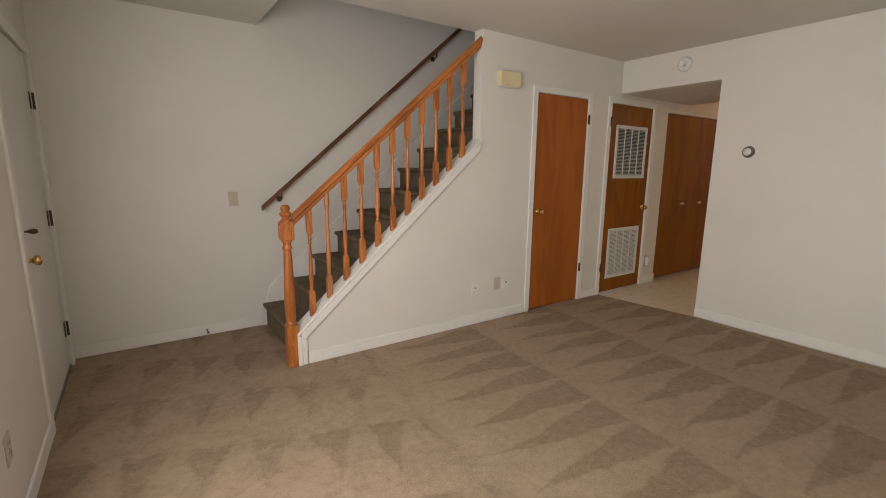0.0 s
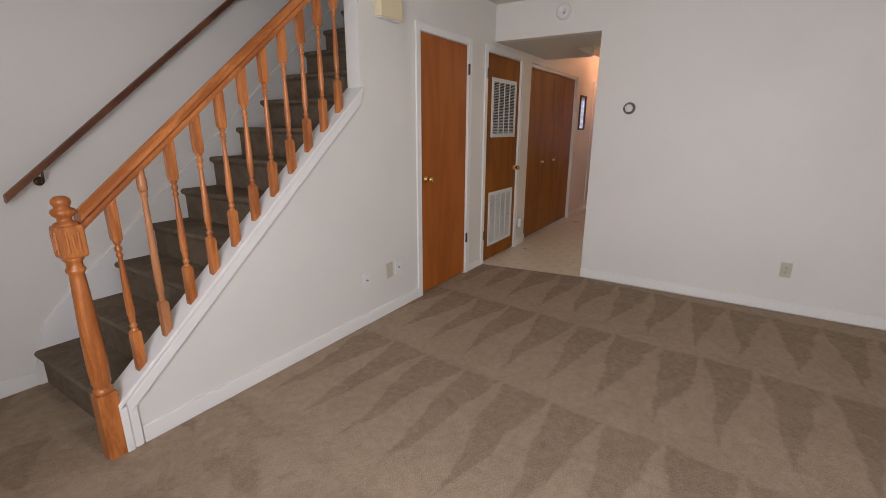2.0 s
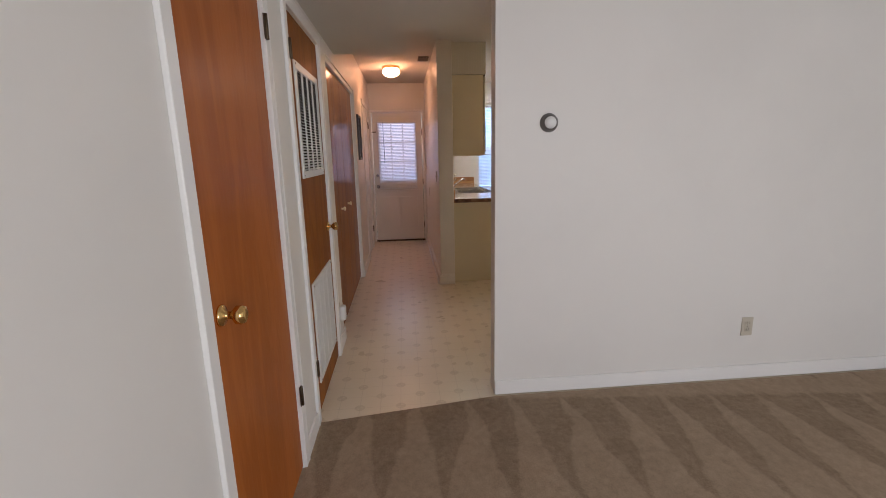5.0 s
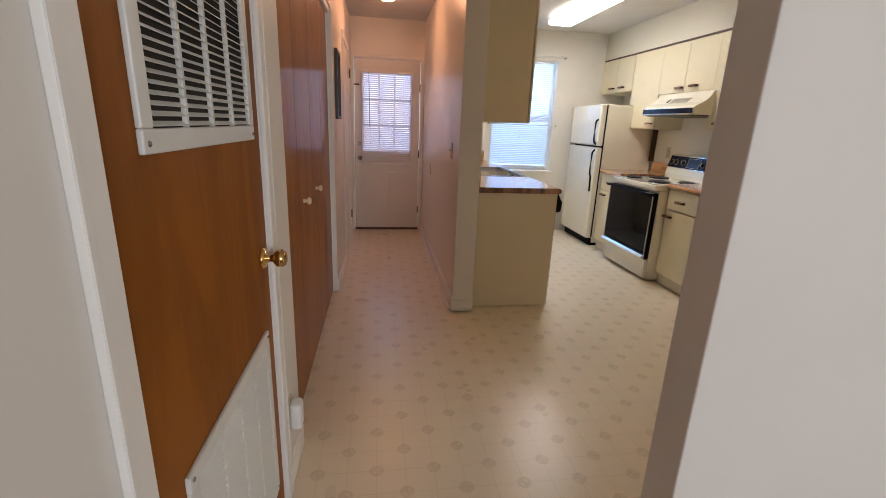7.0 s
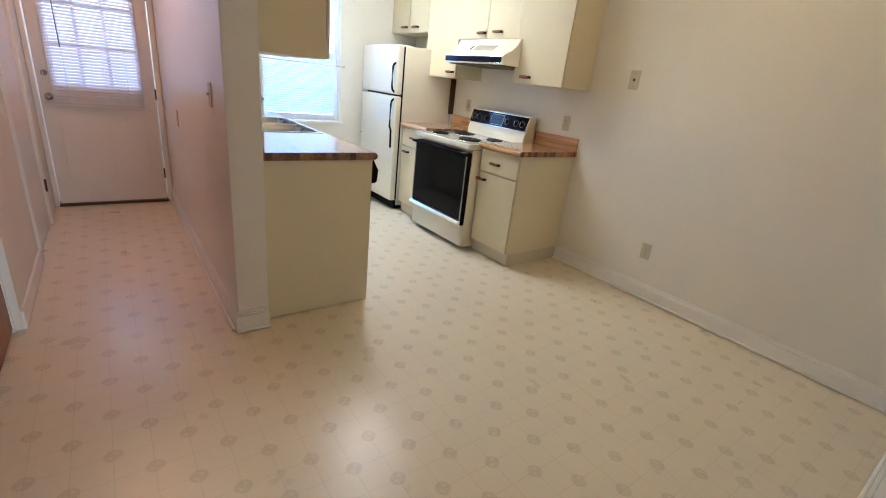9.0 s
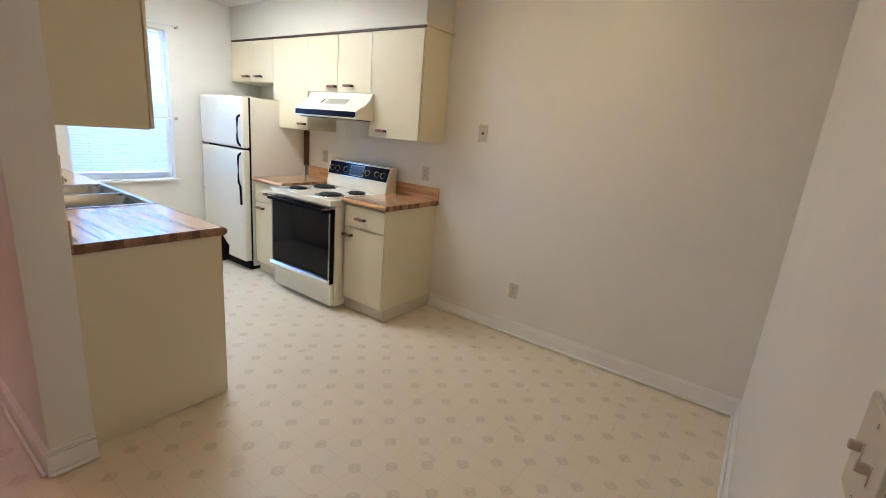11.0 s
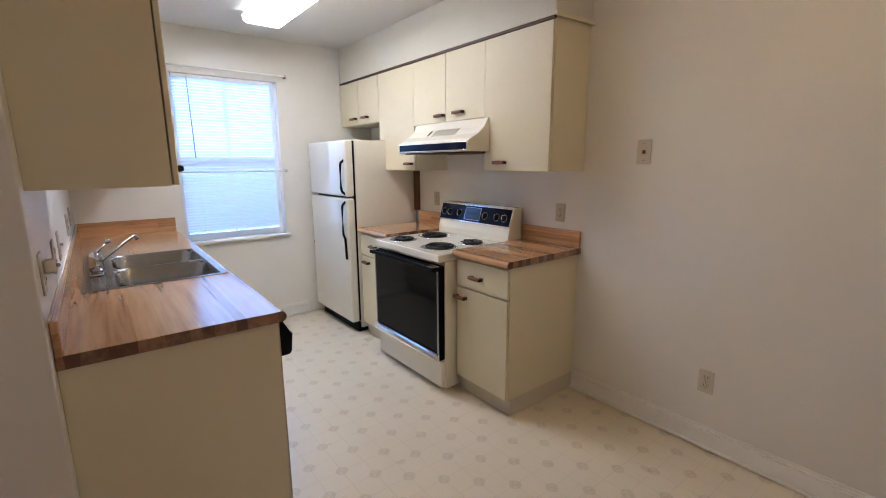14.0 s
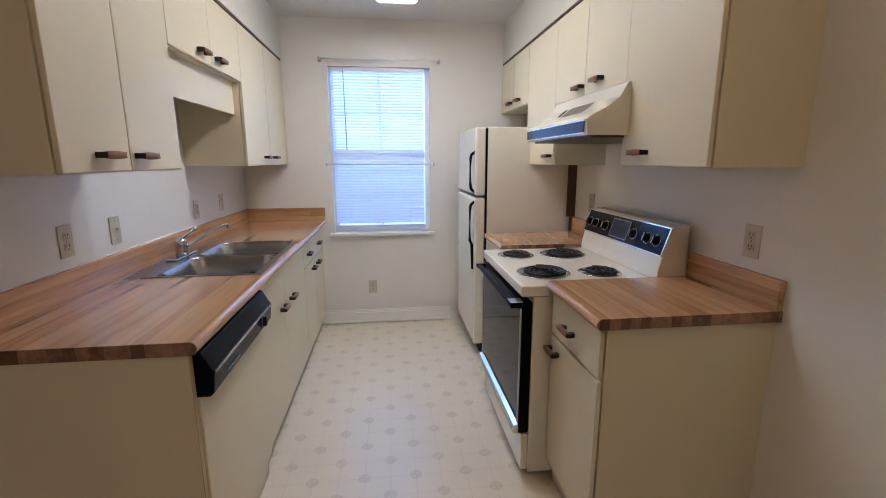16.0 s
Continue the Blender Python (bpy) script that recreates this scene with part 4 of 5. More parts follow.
# plug-in device low on the passage wall
pl = thing("plug_in_freshener", 5.57, YD, 0.23, "white plug-in device low on the passage wall", "plug-in")
bm = solid()
box(bm, 5.54, 5.60, YD - 0.050, YD - 0.006, 0.225, 0.335, 0.016, 3)
part("plug_body", bm, WHITEP, pl)
bm = solid()
box(bm, 5.535, 5.605, YD - 0.006, YD, 0.215, 0.345, 0.002)
part("cover_plate", bm, IVORY, pl)

# small mirror in the passage
mi = thing("wall_mirror", 7.84, YD, 1.35, "narrow framed mirror in the back passage", "mirror")
bm = solid()
for a, b, c, d in ((7.70, 7.725, 1.33, 1.83), (7.975, 8.00, 1.33, 1.83), (7.725, 7.975, 1.33, 1.355), (7.725, 7.975, 1.805, 1.83)):
    box(bm, a, b, YD - 0.022, YD, c, d, 0.003)
part("mirror_frame", bm, mat("dark_frame", (0.05, 0.045, 0.05), 0.4), mi)
bm = solid()
box(bm, 7.725, 7.975, YD - 0.010, YD - 0.002, 1.355, 1.805)
part("mirror_glass", bm, mat("mirror_silver", (0.9, 0.9, 0.9), 0.02, 1.0), mi)

# door stop on the stair wall's baseboard
ds = thing("door_stop", 0.925, YS - T, 0.045, "small spring door stop on the baseboard", "door stop")
bm = solid()
lathe(bm, [(0.010, 0), (0.006, 0.006), (0.005, 0.055), (0.009, 0.058), (0.009, 0.070), (0.0005, 0.072)], pose(0.925, YS - T, 0.045) @ FACE_Y, 12)
part("stop_rod", bm, STEEL, ds)


# ---- passage ceiling lamp, vent, back door ----
gl = thing("ceiling_lamp", 8.40, 2.90, H, "lit opal glass ceiling lamp on a brass pan", "ceiling lamp")
bm = solid()
lathe(bm, [(0.0005, H - 0.030), (0.100, H - 0.030), (0.108, H - 0.022), (0.108, H - 0.004), (0.100, H - 0.0005), (0.0005, H - 0.0005)], pose(8.40, 2.90, 0), 32)
part("lamp_pan", bm, BRASS, gl)
bm = solid()
lathe(bm, [(0.0005, H - 0.125), (0.05, H - 0.121), (0.085, H - 0.105), (0.104, H - 0.080), (0.105, H - 0.055), (0.092, H - 0.032), (0.0005, H - 0.031)], pose(8.40, 2.90, 0), 32)
part("opal_globe", bm, GLOBE, gl, "glowing warm opal glass")

cv = thing("ceiling_vent", 7.95, 2.52, H, "small dark ceiling vent in the passage", "vent")
bm = solid()
box(bm, 7.83, 8.07, 2.46, 2.58, H - 0.008, H, 0.002)
part("vent_frame", bm, mat("brown_vent", (0.16, 0.10, 0.06), 0.5), cv)
for i in range(6):
    bm = solid()
    box(bm, 7.845, 8.055, 2.474 + i * 0.0165, 2.484 + i * 0.0165, H - 0.012, H - 0.008)
    part("vent_slat", bm, BRONZE, cv)


def blind(owner, y0, y1, z0, z1, x, tilt, wand, pitch=0.0205, half=0.0125):
    """Venetian blind: head rail, slats, ladder cords, bottom rail and tilt wand."""
    w = y1 - y0
    bl = thing(owner, x, (y0 + y1) / 2, z0, "closed white mini blinds hanging in front of the glass", "window blind")
    bm = solid()
    box(bm, x - 0.016, x + 0.016, y0, y1, z1 - 0.028, z1, 0.002)
    part("head_rail", bm, WHITEP, bl)
    bm = solid()
    box(bm, x - 0.012, x + 0.012, y0 + 0.004, y1 - 0.004, z0, z0 + 0.014, 0.004)
    part("bottom_rail", bm, WHITEP, bl)
    t = bmesh.new()
    cols = []
    for j in range(5):
        s = -1 + j * 0.5
        cols.append([t.verts.new((s * half, sy * (w / 2 - 0.004), 0.0030 * (1 - s * s))) for sy in (-1, 1)])
    for a, b in zip(cols, cols[1:]):
        f = t.faces.new((a[0], b[0], b[1], a[1]))
        f.smooth = True
    me = mesh_of("slat", t, SLAT)
    n = int((z1 - z0 - 0.06) / pitch)
    for i in range(n):
        ob = new("slat", me)
        ob.parent = bl
        z = z0 + 0.026 + (i + 0.5) * (z1 - z0 - 0.058) / n
        sag = 0.6 * math.sin(i * 1.7)
        ob.matrix_basis = Matrix.Translation(Vector((x, (y0 + y1) / 2, z)) - ORIGIN[bl]) @ pose(0, 0, 0, 0, tilt + sag, 0)
    for f in (0.17, 0.83):
        for dx in (-half, half):
            bm = solid()
            tube(bm, [(x + dx, y0 + w * f, z0 + 0.01), (x + dx, y0 + w * f, z1 - 0.02)], 0.0008, 5)
            part("ladder_cord", bm, WHITEP, bl)
    if wand:
        bm = solid()
        tube(bm, [(x - 0.022, y1 - wand[0], z1 - 0.02), (x - 0.024, y1 - wand[0] - 0.008, z1 - 0.02 - wand[1])], 0.004, 6)
        part("tilt_wand", bm, mat("clear_grey_wand", (0.35, 0.36, 0.38), 0.3), bl)
    return bl


bd = thing("door_back", XB + 0.02, (BD0 + BD1) / 2, 0, "closed white back door with half glass", "back door")
tagged(bd, kind="structure")
GY0, GY1, GZ0, GZ1 = 2.60, 3.15, 0.98, 1.86
bm = solid()
for y0, y1, z0, z1 in ((BD0 + 0.012, GY0, 0.02, BDT - 0.01), (GY1, BD1 - 0.012, 0.02, BDT - 0.01), (GY0, GY1, 0.02, GZ0), (GY0, GY1, GZ1, BDT - 0.01)):
    box(bm, XB + 0.006, XB + 0.05, y0, y1, z0, z1)
part("door_leaf", bm, WDOOR, bd)
bm = solid()
for y0, y1, z0, z1 in ((GY0 - 0.03, GY0, GZ0 - 0.03, GZ1 + 0.03), (GY1, GY1 + 0.03, GZ0 - 0.03, GZ1 + 0.03), (GY0, GY1, GZ0 - 0.03, GZ0), (GY0, GY1, GZ1, GZ1 + 0.03)):
    box(bm, XB - 0.004, XB + 0.006, y0, y1, z0, z1, 0.003)
part("glazing_bead", bm, WDOOR, bd)
for k in (1, 2):
    bm = solid()
    y = GY0 + (GY1 - GY0) * k / 3
    box(bm, XB + 0.02, XB + 0.04, y - 0.011, y + 0.011, GZ0, GZ1)
    part("muntin", bm, WDOOR, bd)
    bm = solid()
    z = GZ0 + (GZ1 - GZ0) * k / 3
    box(bm, XB + 0.022, XB + 0.038, GY0, GY1, z - 0.011, z + 0.011)
    part("muntin", bm, WDOOR, bd)
bm = solid()
box(bm, XB + 0.027, XB + 0.031, GY0, GY1, GZ0, GZ1)
part("pane", bm, GLASS, bd).visible_shadow = False
for y0, y1 in ((2.58, 2.85), (2.89, 3.16)):
    bm = solid()
    box(bm, XB + 0.002, XB + 0.006, y0, y1, 0.22, 0.72, 0.002)
    part("door_panel", bm, WDOOR, bd)
knob(bd, XB + 0.006, 3.200, 0.885, FACE_XN, "door_knob", "worn metal knob", STEEL, 0.9)
knob(bd, XB + 0.006, 3.203, 1.060, FACE_XN, "deadbolt", "metal deadbolt", STEEL, 0.7)
for z in (1.72, 0.95, 0.26):
    bm = solid()
    box(bm, XB - 0.006, XB + 0.002, BD0 - 0.002, BD0 + 0.016, z - 0.045, z + 0.045, 0.002)
    part("hinge", bm, BRONZE, bd)
bm = solid()
box(bm, XB - 0.012, XB + 0.006, 3.195, 3.262, 1.725, 1.740, 0.002)
part("chain_latch", bm, BRONZE, bd, "dark metal latch")
bm = solid()
box(bm, XB - 0.012, XB + 0.004, BD0 - 0.036, BD0 + 0.004, 0, BDT + 0.03, 0.003)
box(bm, XB - 0.012, XB + 0.004, BD1 - 0.004, BD1 + 0.028, 0, BDT + 0.03, 0.003)
box(bm, XB - 0.012, XB + 0.004, BD0 + 0.004, BD1 - 0.004, BDT - 0.004, BDT + 0.03, 0.003)
built("trim_back_door", bm, TRIM, "white back door casing", "door casing")
bm = solid()
box(bm, XB - 0.02, XB + 0.13, BD0, BD1, -0.003, 0.018, 0.003)
built("trim_back_threshold", bm, BRONZE, "dark metal threshold", "threshold")
blind("door_blind", 2.575, 3.175, 0.82, 1.895, XB - 0.026, -50, (0.09, 0.62), 0.0225)

# kitchen window
kw = thing("window_kitchen", XB + 0.08, (KW0 + KW1) / 2, KWZ0, "white double-hung kitchen window", "window")
tagged(kw, kind="structure")
bm = solid()
for y0, y1, z0, z1 in ((KW0, KW0 + 0.035, KWZ0, KWZ1), (KW1 - 0.035, KW1, KWZ0, KWZ1), (KW0 + 0.035, KW1 - 0.035, KWZ0, KWZ0 + 0.045), (KW0 + 0.035, KW1 - 0.035, KWZ1 - 0.035, KWZ1),
                       (KW0 + 0.035, KW1 - 0.035, 1.40, 1.46)):
    box(bm, XB + 0.07, XB + 0.11, y0, y1, z0, z1, 0.003)
part("window_frame", bm, TRIM, kw)
for z in (1.10, 1.77):
    bm = solid()
    box(bm, XB + 0.08, XB + 0.098, KW0 + 0.035, KW1 - 0.035, z - 0.010, z + 0.010)
    part("muntin", bm, TRIM, kw)
bm = solid()
box(bm, XB + 0.08, XB + 0.098, 1.182, 1.202, KWZ0 + 0.045, KWZ1 - 0.035)
part("muntin", bm, TRIM, kw)
for z0, z1 in ((KWZ0 + 0.045, 1.40), (1.46, KWZ1 - 0.035)):
    bm = solid()
    box(bm, XB + 0.087, XB + 0.091, KW0 + 0.035, KW1 - 0.035, z0, z1)
    part("pane", bm, GLASS, kw).visible_shadow = False
bm = solid()
box(bm, XB + 0.116, XB + 0.118, KW0 + 0.01, KW1 - 0.01, KWZ0 + 0.01, 1.43)
part("insect_screen", bm, SCREEN, kw, "grey insect screen over the lower sash")
bm = solid()
box(bm, XB - 0.030, XB + 0.07, 0.755, 1.628, KWZ0 - 0.024, KWZ0 - 0.001, 0.005)
part("window_sill", bm, TRIM, kw)
blind("window_blind", KW0 + 0.042, KW1 - 0.014, 0.838, KWZ1 - 0.004, XB + 0.034, -58, (0.105, 0.62), 0.0225)


def thin_rod(name, y0, y1, z, x, label, r=0.006):
    c = thing(name, XB, (y0 + y1) / 2, z, label, "curtain rod")
    bm = solid()
    tube(bm, [(x, y0, z), (x, y1, z)], r, 8)
    part("rod", bm, WHITEP, c)
    for y in (y0, y1):
        bm = solid()
        box(bm, x - 0.008, XB, y - 0.008, y + 0.008, z - 0.014, z + 0.010, 0.002)
        part("rod_bracket", bm, IVORY, c)


thin_rod("curtain_rod", 0.715, 1.643, 2.155, XB - 0.045, "thin pale curtain rod above the window")
thin_rod("cafe_rod", 0.760, 1.625, 1.356, XB - 0.035, "thin white cafe rod across the window")

# ---- kitchen: ceiling fixture ----
fl = thing("fluorescent_fixture", 8.46, 1.05, H, "lit fluorescent ceiling fixture with wrapped diffuser", "ceiling light")
bm = solid()
box(bm, 7.800, 9.112, 0.945, 1.160, H - 0.030, H - 0.0005, 0.003)
part("fixture_body", bm, WHITEP, fl)
bm = solid()
prism(bm, [(0.925, H - 0.064), (0.945, H - 0.075), (1.160, H - 0.075), (1.180, H - 0.064)], 0, 7.824, 9.088)
part("diffuser", bm, TUBE, fl, "glowing prismatic diffuser")
for y0, y1 in ((0.915, 0.925), (1.190, 1.180)):
    bm = solid()
    prism(bm, [(y0, H - 0.030), (y1, H - 0.0635), (1.0525, H - 0.0635), (1.0525, H - 0.0305)], 0, 7.824, 9.088)
    part("diffuser_flank", bm, TUBESIDE, fl)
for a, b in ((7.800, 7.823), (9.089, 9.112)):
    bm = solid()
    prism(bm, [(0.912, H - 0.028), (0.922, H - 0.065), (0.943, H - 0.078), (1.162, H - 0.078), (1.183, H - 0.065), (1.193, H - 0.028)], 0, a, b)
    part("end_cap", bm, WHITEP, fl)


# ceiling lamp over the dining end
dl = thing("ceiling_lamp", 6.15, 0.86, H, "lit frosted dome ceiling lamp over the dining end", "ceiling lamp")
bm = solid()
lathe(bm, [(0.0005, H - 0.025), (0.165, H - 0.025), (0.172, H - 0.015), (0.172, H - 0.003), (0.160, H - 0.0005), (0.0005, H - 0.0005)], pose(6.15, 0.86, 0), 32)
part("lamp_pan", bm, WHITEP, dl)
bm = solid()
lathe(bm, [(0.0005, H - 0.110), (0.07, H - 0.104), (0.12, H - 0.084), (0.150, H - 0.052), (0.158, H - 0.026), (0.0005, H - 0.0255)], pose(6.15, 0.86, 0), 32)
part("glass_dome", bm, DOME, dl, "glowing frosted glass dome")


# ---- kitchen: cabinets ----
def pull(parent, x, y, z, out):
    """A short brown bar pull on two dark feet; out is the side (+1 or -1 along y) it stands off to."""
    bm = solid()
    c = y + out * 0.026
    lathe(bm, [(0.0070, -0.046), (0.0100, -0.041), (0.0112, -0.020), (0.0118, 0.0), (0.0112, 0.020), (0.0100, 0.041), (0.0070, 0.046)], pose(x, c, z, 0, 90, 0), 12)
    h = part("pull", bm, PULL, parent, "worn brown bar pull")
    for s in (-1, 1):
        bm = solid()
        f0, f1 = sorted((y, y + out * 0.030))
        prism(bm, [(x + s * 0.046, f0 if out > 0 else f1), (x + s * 0.050, y + out * 0.020), (x + s * 0.046, y + out * 0.034), (x + s * 0.034, y + out * 0.030), (x + s * 0.026, y + out * 0.010), (x + s * 0.028, f0 if out > 0 else f1)],
              2, z - 0.0085, z + 0.0085, 0.001)
        part("pull_foot", bm, PULLFOOT, h, "dark metal foot")


def front(parent, kind, x0, x1, z0, z1, y, out, pull_at, gaps=(0.002, 0.002)):
    """A slab door or drawer front, proud of the carcass face at y."""
    bm = solid()
    y0, y1 = sorted((y + out * 0.0045, y + out * 0.020))
    box(bm, x0 + gaps[0], x1 - gaps[1], y0, y1, z0 + 0.0015, z1 - 0.0015, 0.0025)
    d = part(kind, bm, CREAM, parent)
    for px, pz in pull_at:
        pull(d, px, y + out * 0.020, pz, out)
    return d


def wall_unit(x0, x1, yw, yf, z0, z1, label, doors, z_door_top=2.132):
    """A wall cabinet between its wall face yw and its front yf."""
    out = 1 if yf > yw else -1
    c = thing("wall_cabinet", (x0 + x1) / 2, (yw + yf) / 2, z0, label, "wall cabinet", "wall cabinets")
    bm = solid()
    y0, y1 = sorted((yw, yf))
    box(bm, x0 + 0.0005, x1 - 0.0005, y0, y1, z0, z1, 0.001)
    part("cabinet_body", bm, CREAM, c)
    for a, b, pulls, *gaps in doors:
        front(c, "cabinet_door", a, b, z0 + 0.002, z_door_top, yf, out, pulls, gaps or (0.002, 0.002))
    return c


UR, UL = 0.172, 1.954      # carcass fronts; door faces stand 20 mm proud
wall_unit(7.205, 7.712, YK, UR, 1.362, 2.150, "cream slab wall cabinet with one door", [(7.205, 7.712, [(7.565, 1.414)], 0.002, 0.0002)])
wall_unit(7.712, 8.482, YK, UR, 1.685, 2.150, "cream two-door wall cabinet above the cooker hood", [(7.712, 8.097, [(7.950, 1.739)], 0.0002, 0.002), (8.097, 8.482, [(8.150, 1.732)], 0.002, 0.0002)])
wall_unit(8.482, 8.995, YK, UR, 1.357, 2.150, "cream slab wall cabinet beside the fridge", [(8.482, 8.995, [(8.548, 1.410)], 0.0002, 0.002)])
wall_unit(8.995, XB - 0.002, YK, UR, 1.757, 2.150, "cream two-door wall cabinet above the fridge", [(8.995, 9.355, [(9.215, 1.808)]), (9.355, 9.713, [(9.430, 1.808)])])
wall_unit(7.190, 7.845, PY0, UL, 1.352, 2.150, "cream two-door wall cabinet over the worktop", [(7.190, 7.500, [(7.372, 1.403)]), (7.500, 7.845, [(7.568, 1.402)])])
sc = wall_unit(7.845, 8.690, PY0, UL, 1.812, 2.150, "cream two-door wall cabinet over the sink", [(7.845, 8.268, [(8.156, 1.857)]), (8.268, 8.690, [(8.356, 1.859)])])
bm = solid()
box(bm, 7.846, 8.689, 1.985, 2.000, 1.640, 1.8118, 0.002)
part("valance", bm, CREAM, sc)
wall_unit(8.690, XB - 0.002, PY0, UL, 1.355, 2.150, "cream two-door wall cabinet by the window wall", [(8.690, 9.200, [(9.085, 1.408)]), (9.200, 9.713, [(9.300, 1.408)])])


def base_unit(name, x0, x1, yw, yf, label, fronts, low=0.10, top=0.866):
    out = 1 if yf > yw else -1
    c = thing(name, (x0 + x1) / 2, (yw + yf) / 2, 0, label, "base cabinet", "base cabinets")
    bm = solid()
    y0, y1 = sorted((yw, yf))
    box(bm, x0 + 0.0005, x1 - 0.0005, y0, y1, low, top, 0.001)
    part("cabinet_body", bm, CREAM, c)
    bm = solid()
    k0, k1 = sorted((yw, yf - out * 0.018))
    box(bm, x0 + 0.001, x1 - 0.001, k0, k1, 0, low)
    part("toe_kick", bm, KICK, c, "scuffed beige toe kick")
    for kind, a, b, z0, z1, pulls in fronts:
        front(c, kind, a, b, z0, z1, yf, out, pulls)
    return c


KICK = painted("toe_kick_vinyl", (0.62, 0.56, 0.45), 0.5, 40, 0.05, 0.25)
RF, LF = 0.458, 1.712
base_unit("base_cabinet", 7.217, 7.650, YK, RF, "cream base cabinet with drawer and door", [("drawer_front", 7.217, 7.640, 0.690, 0.856, [(7.455, 0.765)]), ("cabinet_door", 7.217, 7.640, 0.105, 0.682, [(7.588, 0.625)])])
base_unit("base_cabinet", 8.420, 8.862, YK, RF, "cream base cabinet between cooker and fridge", [("drawer_front", 8.425, 8.862, 0.690, 0.856, [(8.640, 0.775)]), ("cabinet_door", 8.425, 8.862, 0.105, 0.682, [(8.760, 0.632)])])
lc = base_unit("sink_cabinet", 7.820, 8.860, PY0, LF, "cream two-door sink base cabinet", [("cabinet_door", 7.822, 8.300, 0.105, 0.850, [(8.235, 0.642)]), ("cabinet_door", 8.300, 8.860, 0.105, 0.850, [(8.440, 0.640)])], top=0.700)
base_unit("base_cabinet", 8.860, XB - 0.003, PY0, LF, "cream base cabinet with two drawers and doors", [("drawer_front", 8.862, 9.250, 0.690, 0.856, [(9.014, 0.766)]), ("drawer_front", 9.250, 9.70, 0.690, 0.856, [(9.430, 0.764)]),
          ("cabinet_door", 8.862, 9.250, 0.105, 0.682, [(9.160, 0.632)]), ("cabinet_door", 9.250, 9.70, 0.105, 0.682, [(9.355, 0.632)])])
EDGE = painted("tan_edge_band", (0.58, 0.47, 0.30), 0.5, 40, 0.05, 0.2)
ep = thing("cabinet_end_panel", 7.180, 2.0, 0, "cream end panel beside the dishwasher", "cabinet panel")
bm = solid()
box(bm, 7.172, 7.189, LF - 0.026, PY0, 0, 0.866, 0.002)
part("panel", bm, CREAM, ep)
bm = solid()
box(bm, 7.1705, 7.1895, LF - 0.0295, LF - 0.0265, 0.004, 0.866, 0.001)
part("edge_band", bm, EDGE, ep, "worn tan edge band")


# ---- worktops ----
def rounded_front(y_edge, y_in, z0, z1, out):
    """Section of a worktop in (y, z) with a bullnose at y_edge."""
    r = (z1 - z0) / 2
    c = y_edge - out * r
    return [(c + out * r * math.cos(a), (z0 + z1) / 2 + r * math.sin(a)) for a in [-math.pi / 2 + math.pi * j / 8 for j in range(9)]] + [(y_in, z1), (y_in, z0)]


def worktop_right(x0, x1, label):
    w = thing("worktop", (x0 + x1) / 2, 0.2, 0.866, label, "worktop")
    bm = solid()
    prism(bm, rounded_front(0.504, YK + 0.001, 0.867, 0.905, 1), 0, x0, x1)
    part("worktop_slab", bm, BUTCHER, w)
    bm = solid()
    box(bm, x0, x1, YK + 0.0005, YK + 0.024, 0.9052, 1.006, 0.004)
    part("backsplash", bm, BUTCHERZ, w)
    bm = solid()
    prism(bm, rounded_front(0.503, YK + 0.002, 0.868, 0.904, 1), 0, x0 - 0.003, x0 - 0.0002)
    part("end_band", bm, BUTCHEREND, w, "dark and light end strips")
    return w


worktop_right(7.200, 7.652, "butcher-block laminate worktop beside the cooker")
worktop_right(8.418, 8.866, "butcher-block laminate worktop beside the fridge")

SX0, SX1, SY0, SY1 = 7.905, 8.695, 1.700, 2.175      # cut-out for the sink
wl = thing("worktop", 8.42, 1.96, 0.866, "long butcher-block laminate worktop with sink", "worktop")
bm = solid()
prism(bm, rounded_front(1.656, SY0, 0.867, 0.907, -1), 0, 7.165, XB - 0.001)
box(bm, 7.165, SX0, SY0, PY0 - 0.0005, 0.867, 0.907)
box(bm, SX1, XB - 0.001, SY0, PY0 - 0.0005, 0.867, 0.907)
box(bm, SX0, SX1, SY1, PY0 - 0.0005, 0.867, 0.907)
bmesh.ops.remove_doubles(bm, verts=bm.verts[:], dist=0.0002)
part("worktop_slab", bm, BUTCHER, wl)
bm = solid()
box(bm, 7.167, XB - 0.025, PY0 - 0.022, PY0 - 0.0005, 0.896, 1.006, 0.006, 3)
part("backsplash", bm, BUTCHERZ, wl)
bm = solid()
box(bm, XB - 0.024, XB - 0.0015, 1.660, PY0 - 0.001, 0.898, 1.006, 0.005)
part("end_splash", bm, BUTCHERY, wl)
bm = solid()
tube(bm, [(7.170, PY0 - 0.002, 1.006), (XB - 0.025, PY0 - 0.002, 1.006)], 0.0045, 8)
part("caulk_bead", bm, TRIM, wl, "white caulk line along the splash")
bm = solid()
prism(bm, rounded_front(1.657, PY0 - 0.002, 0.868, 0.906, -1), 0, 7.162, 7.1648)
part("end_band", bm, BUTCHEREND, wl, "dark and light end strips")

# ---- sink and tap ----
sk = thing("kitchen_sink", 8.35, 1.97, 0.907, "stainless steel double-bowl kitchen sink", "sink")


def loop(cx, cy, w, d, r, z, n=5):
    pts = []
    for sx, sy, a0 in ((1, 1, 0), (-1, 1, 90), (-1, -1, 180), (1, -1, 270)):
        for j in range(n + 1):
            a = radians(a0 + 90 * j / n)
            pts.append((cx + sx * (w / 2 - r) + r * math.cos(a), cy + sy * (d / 2 - r) + r * math.sin(a), z))
    return pts


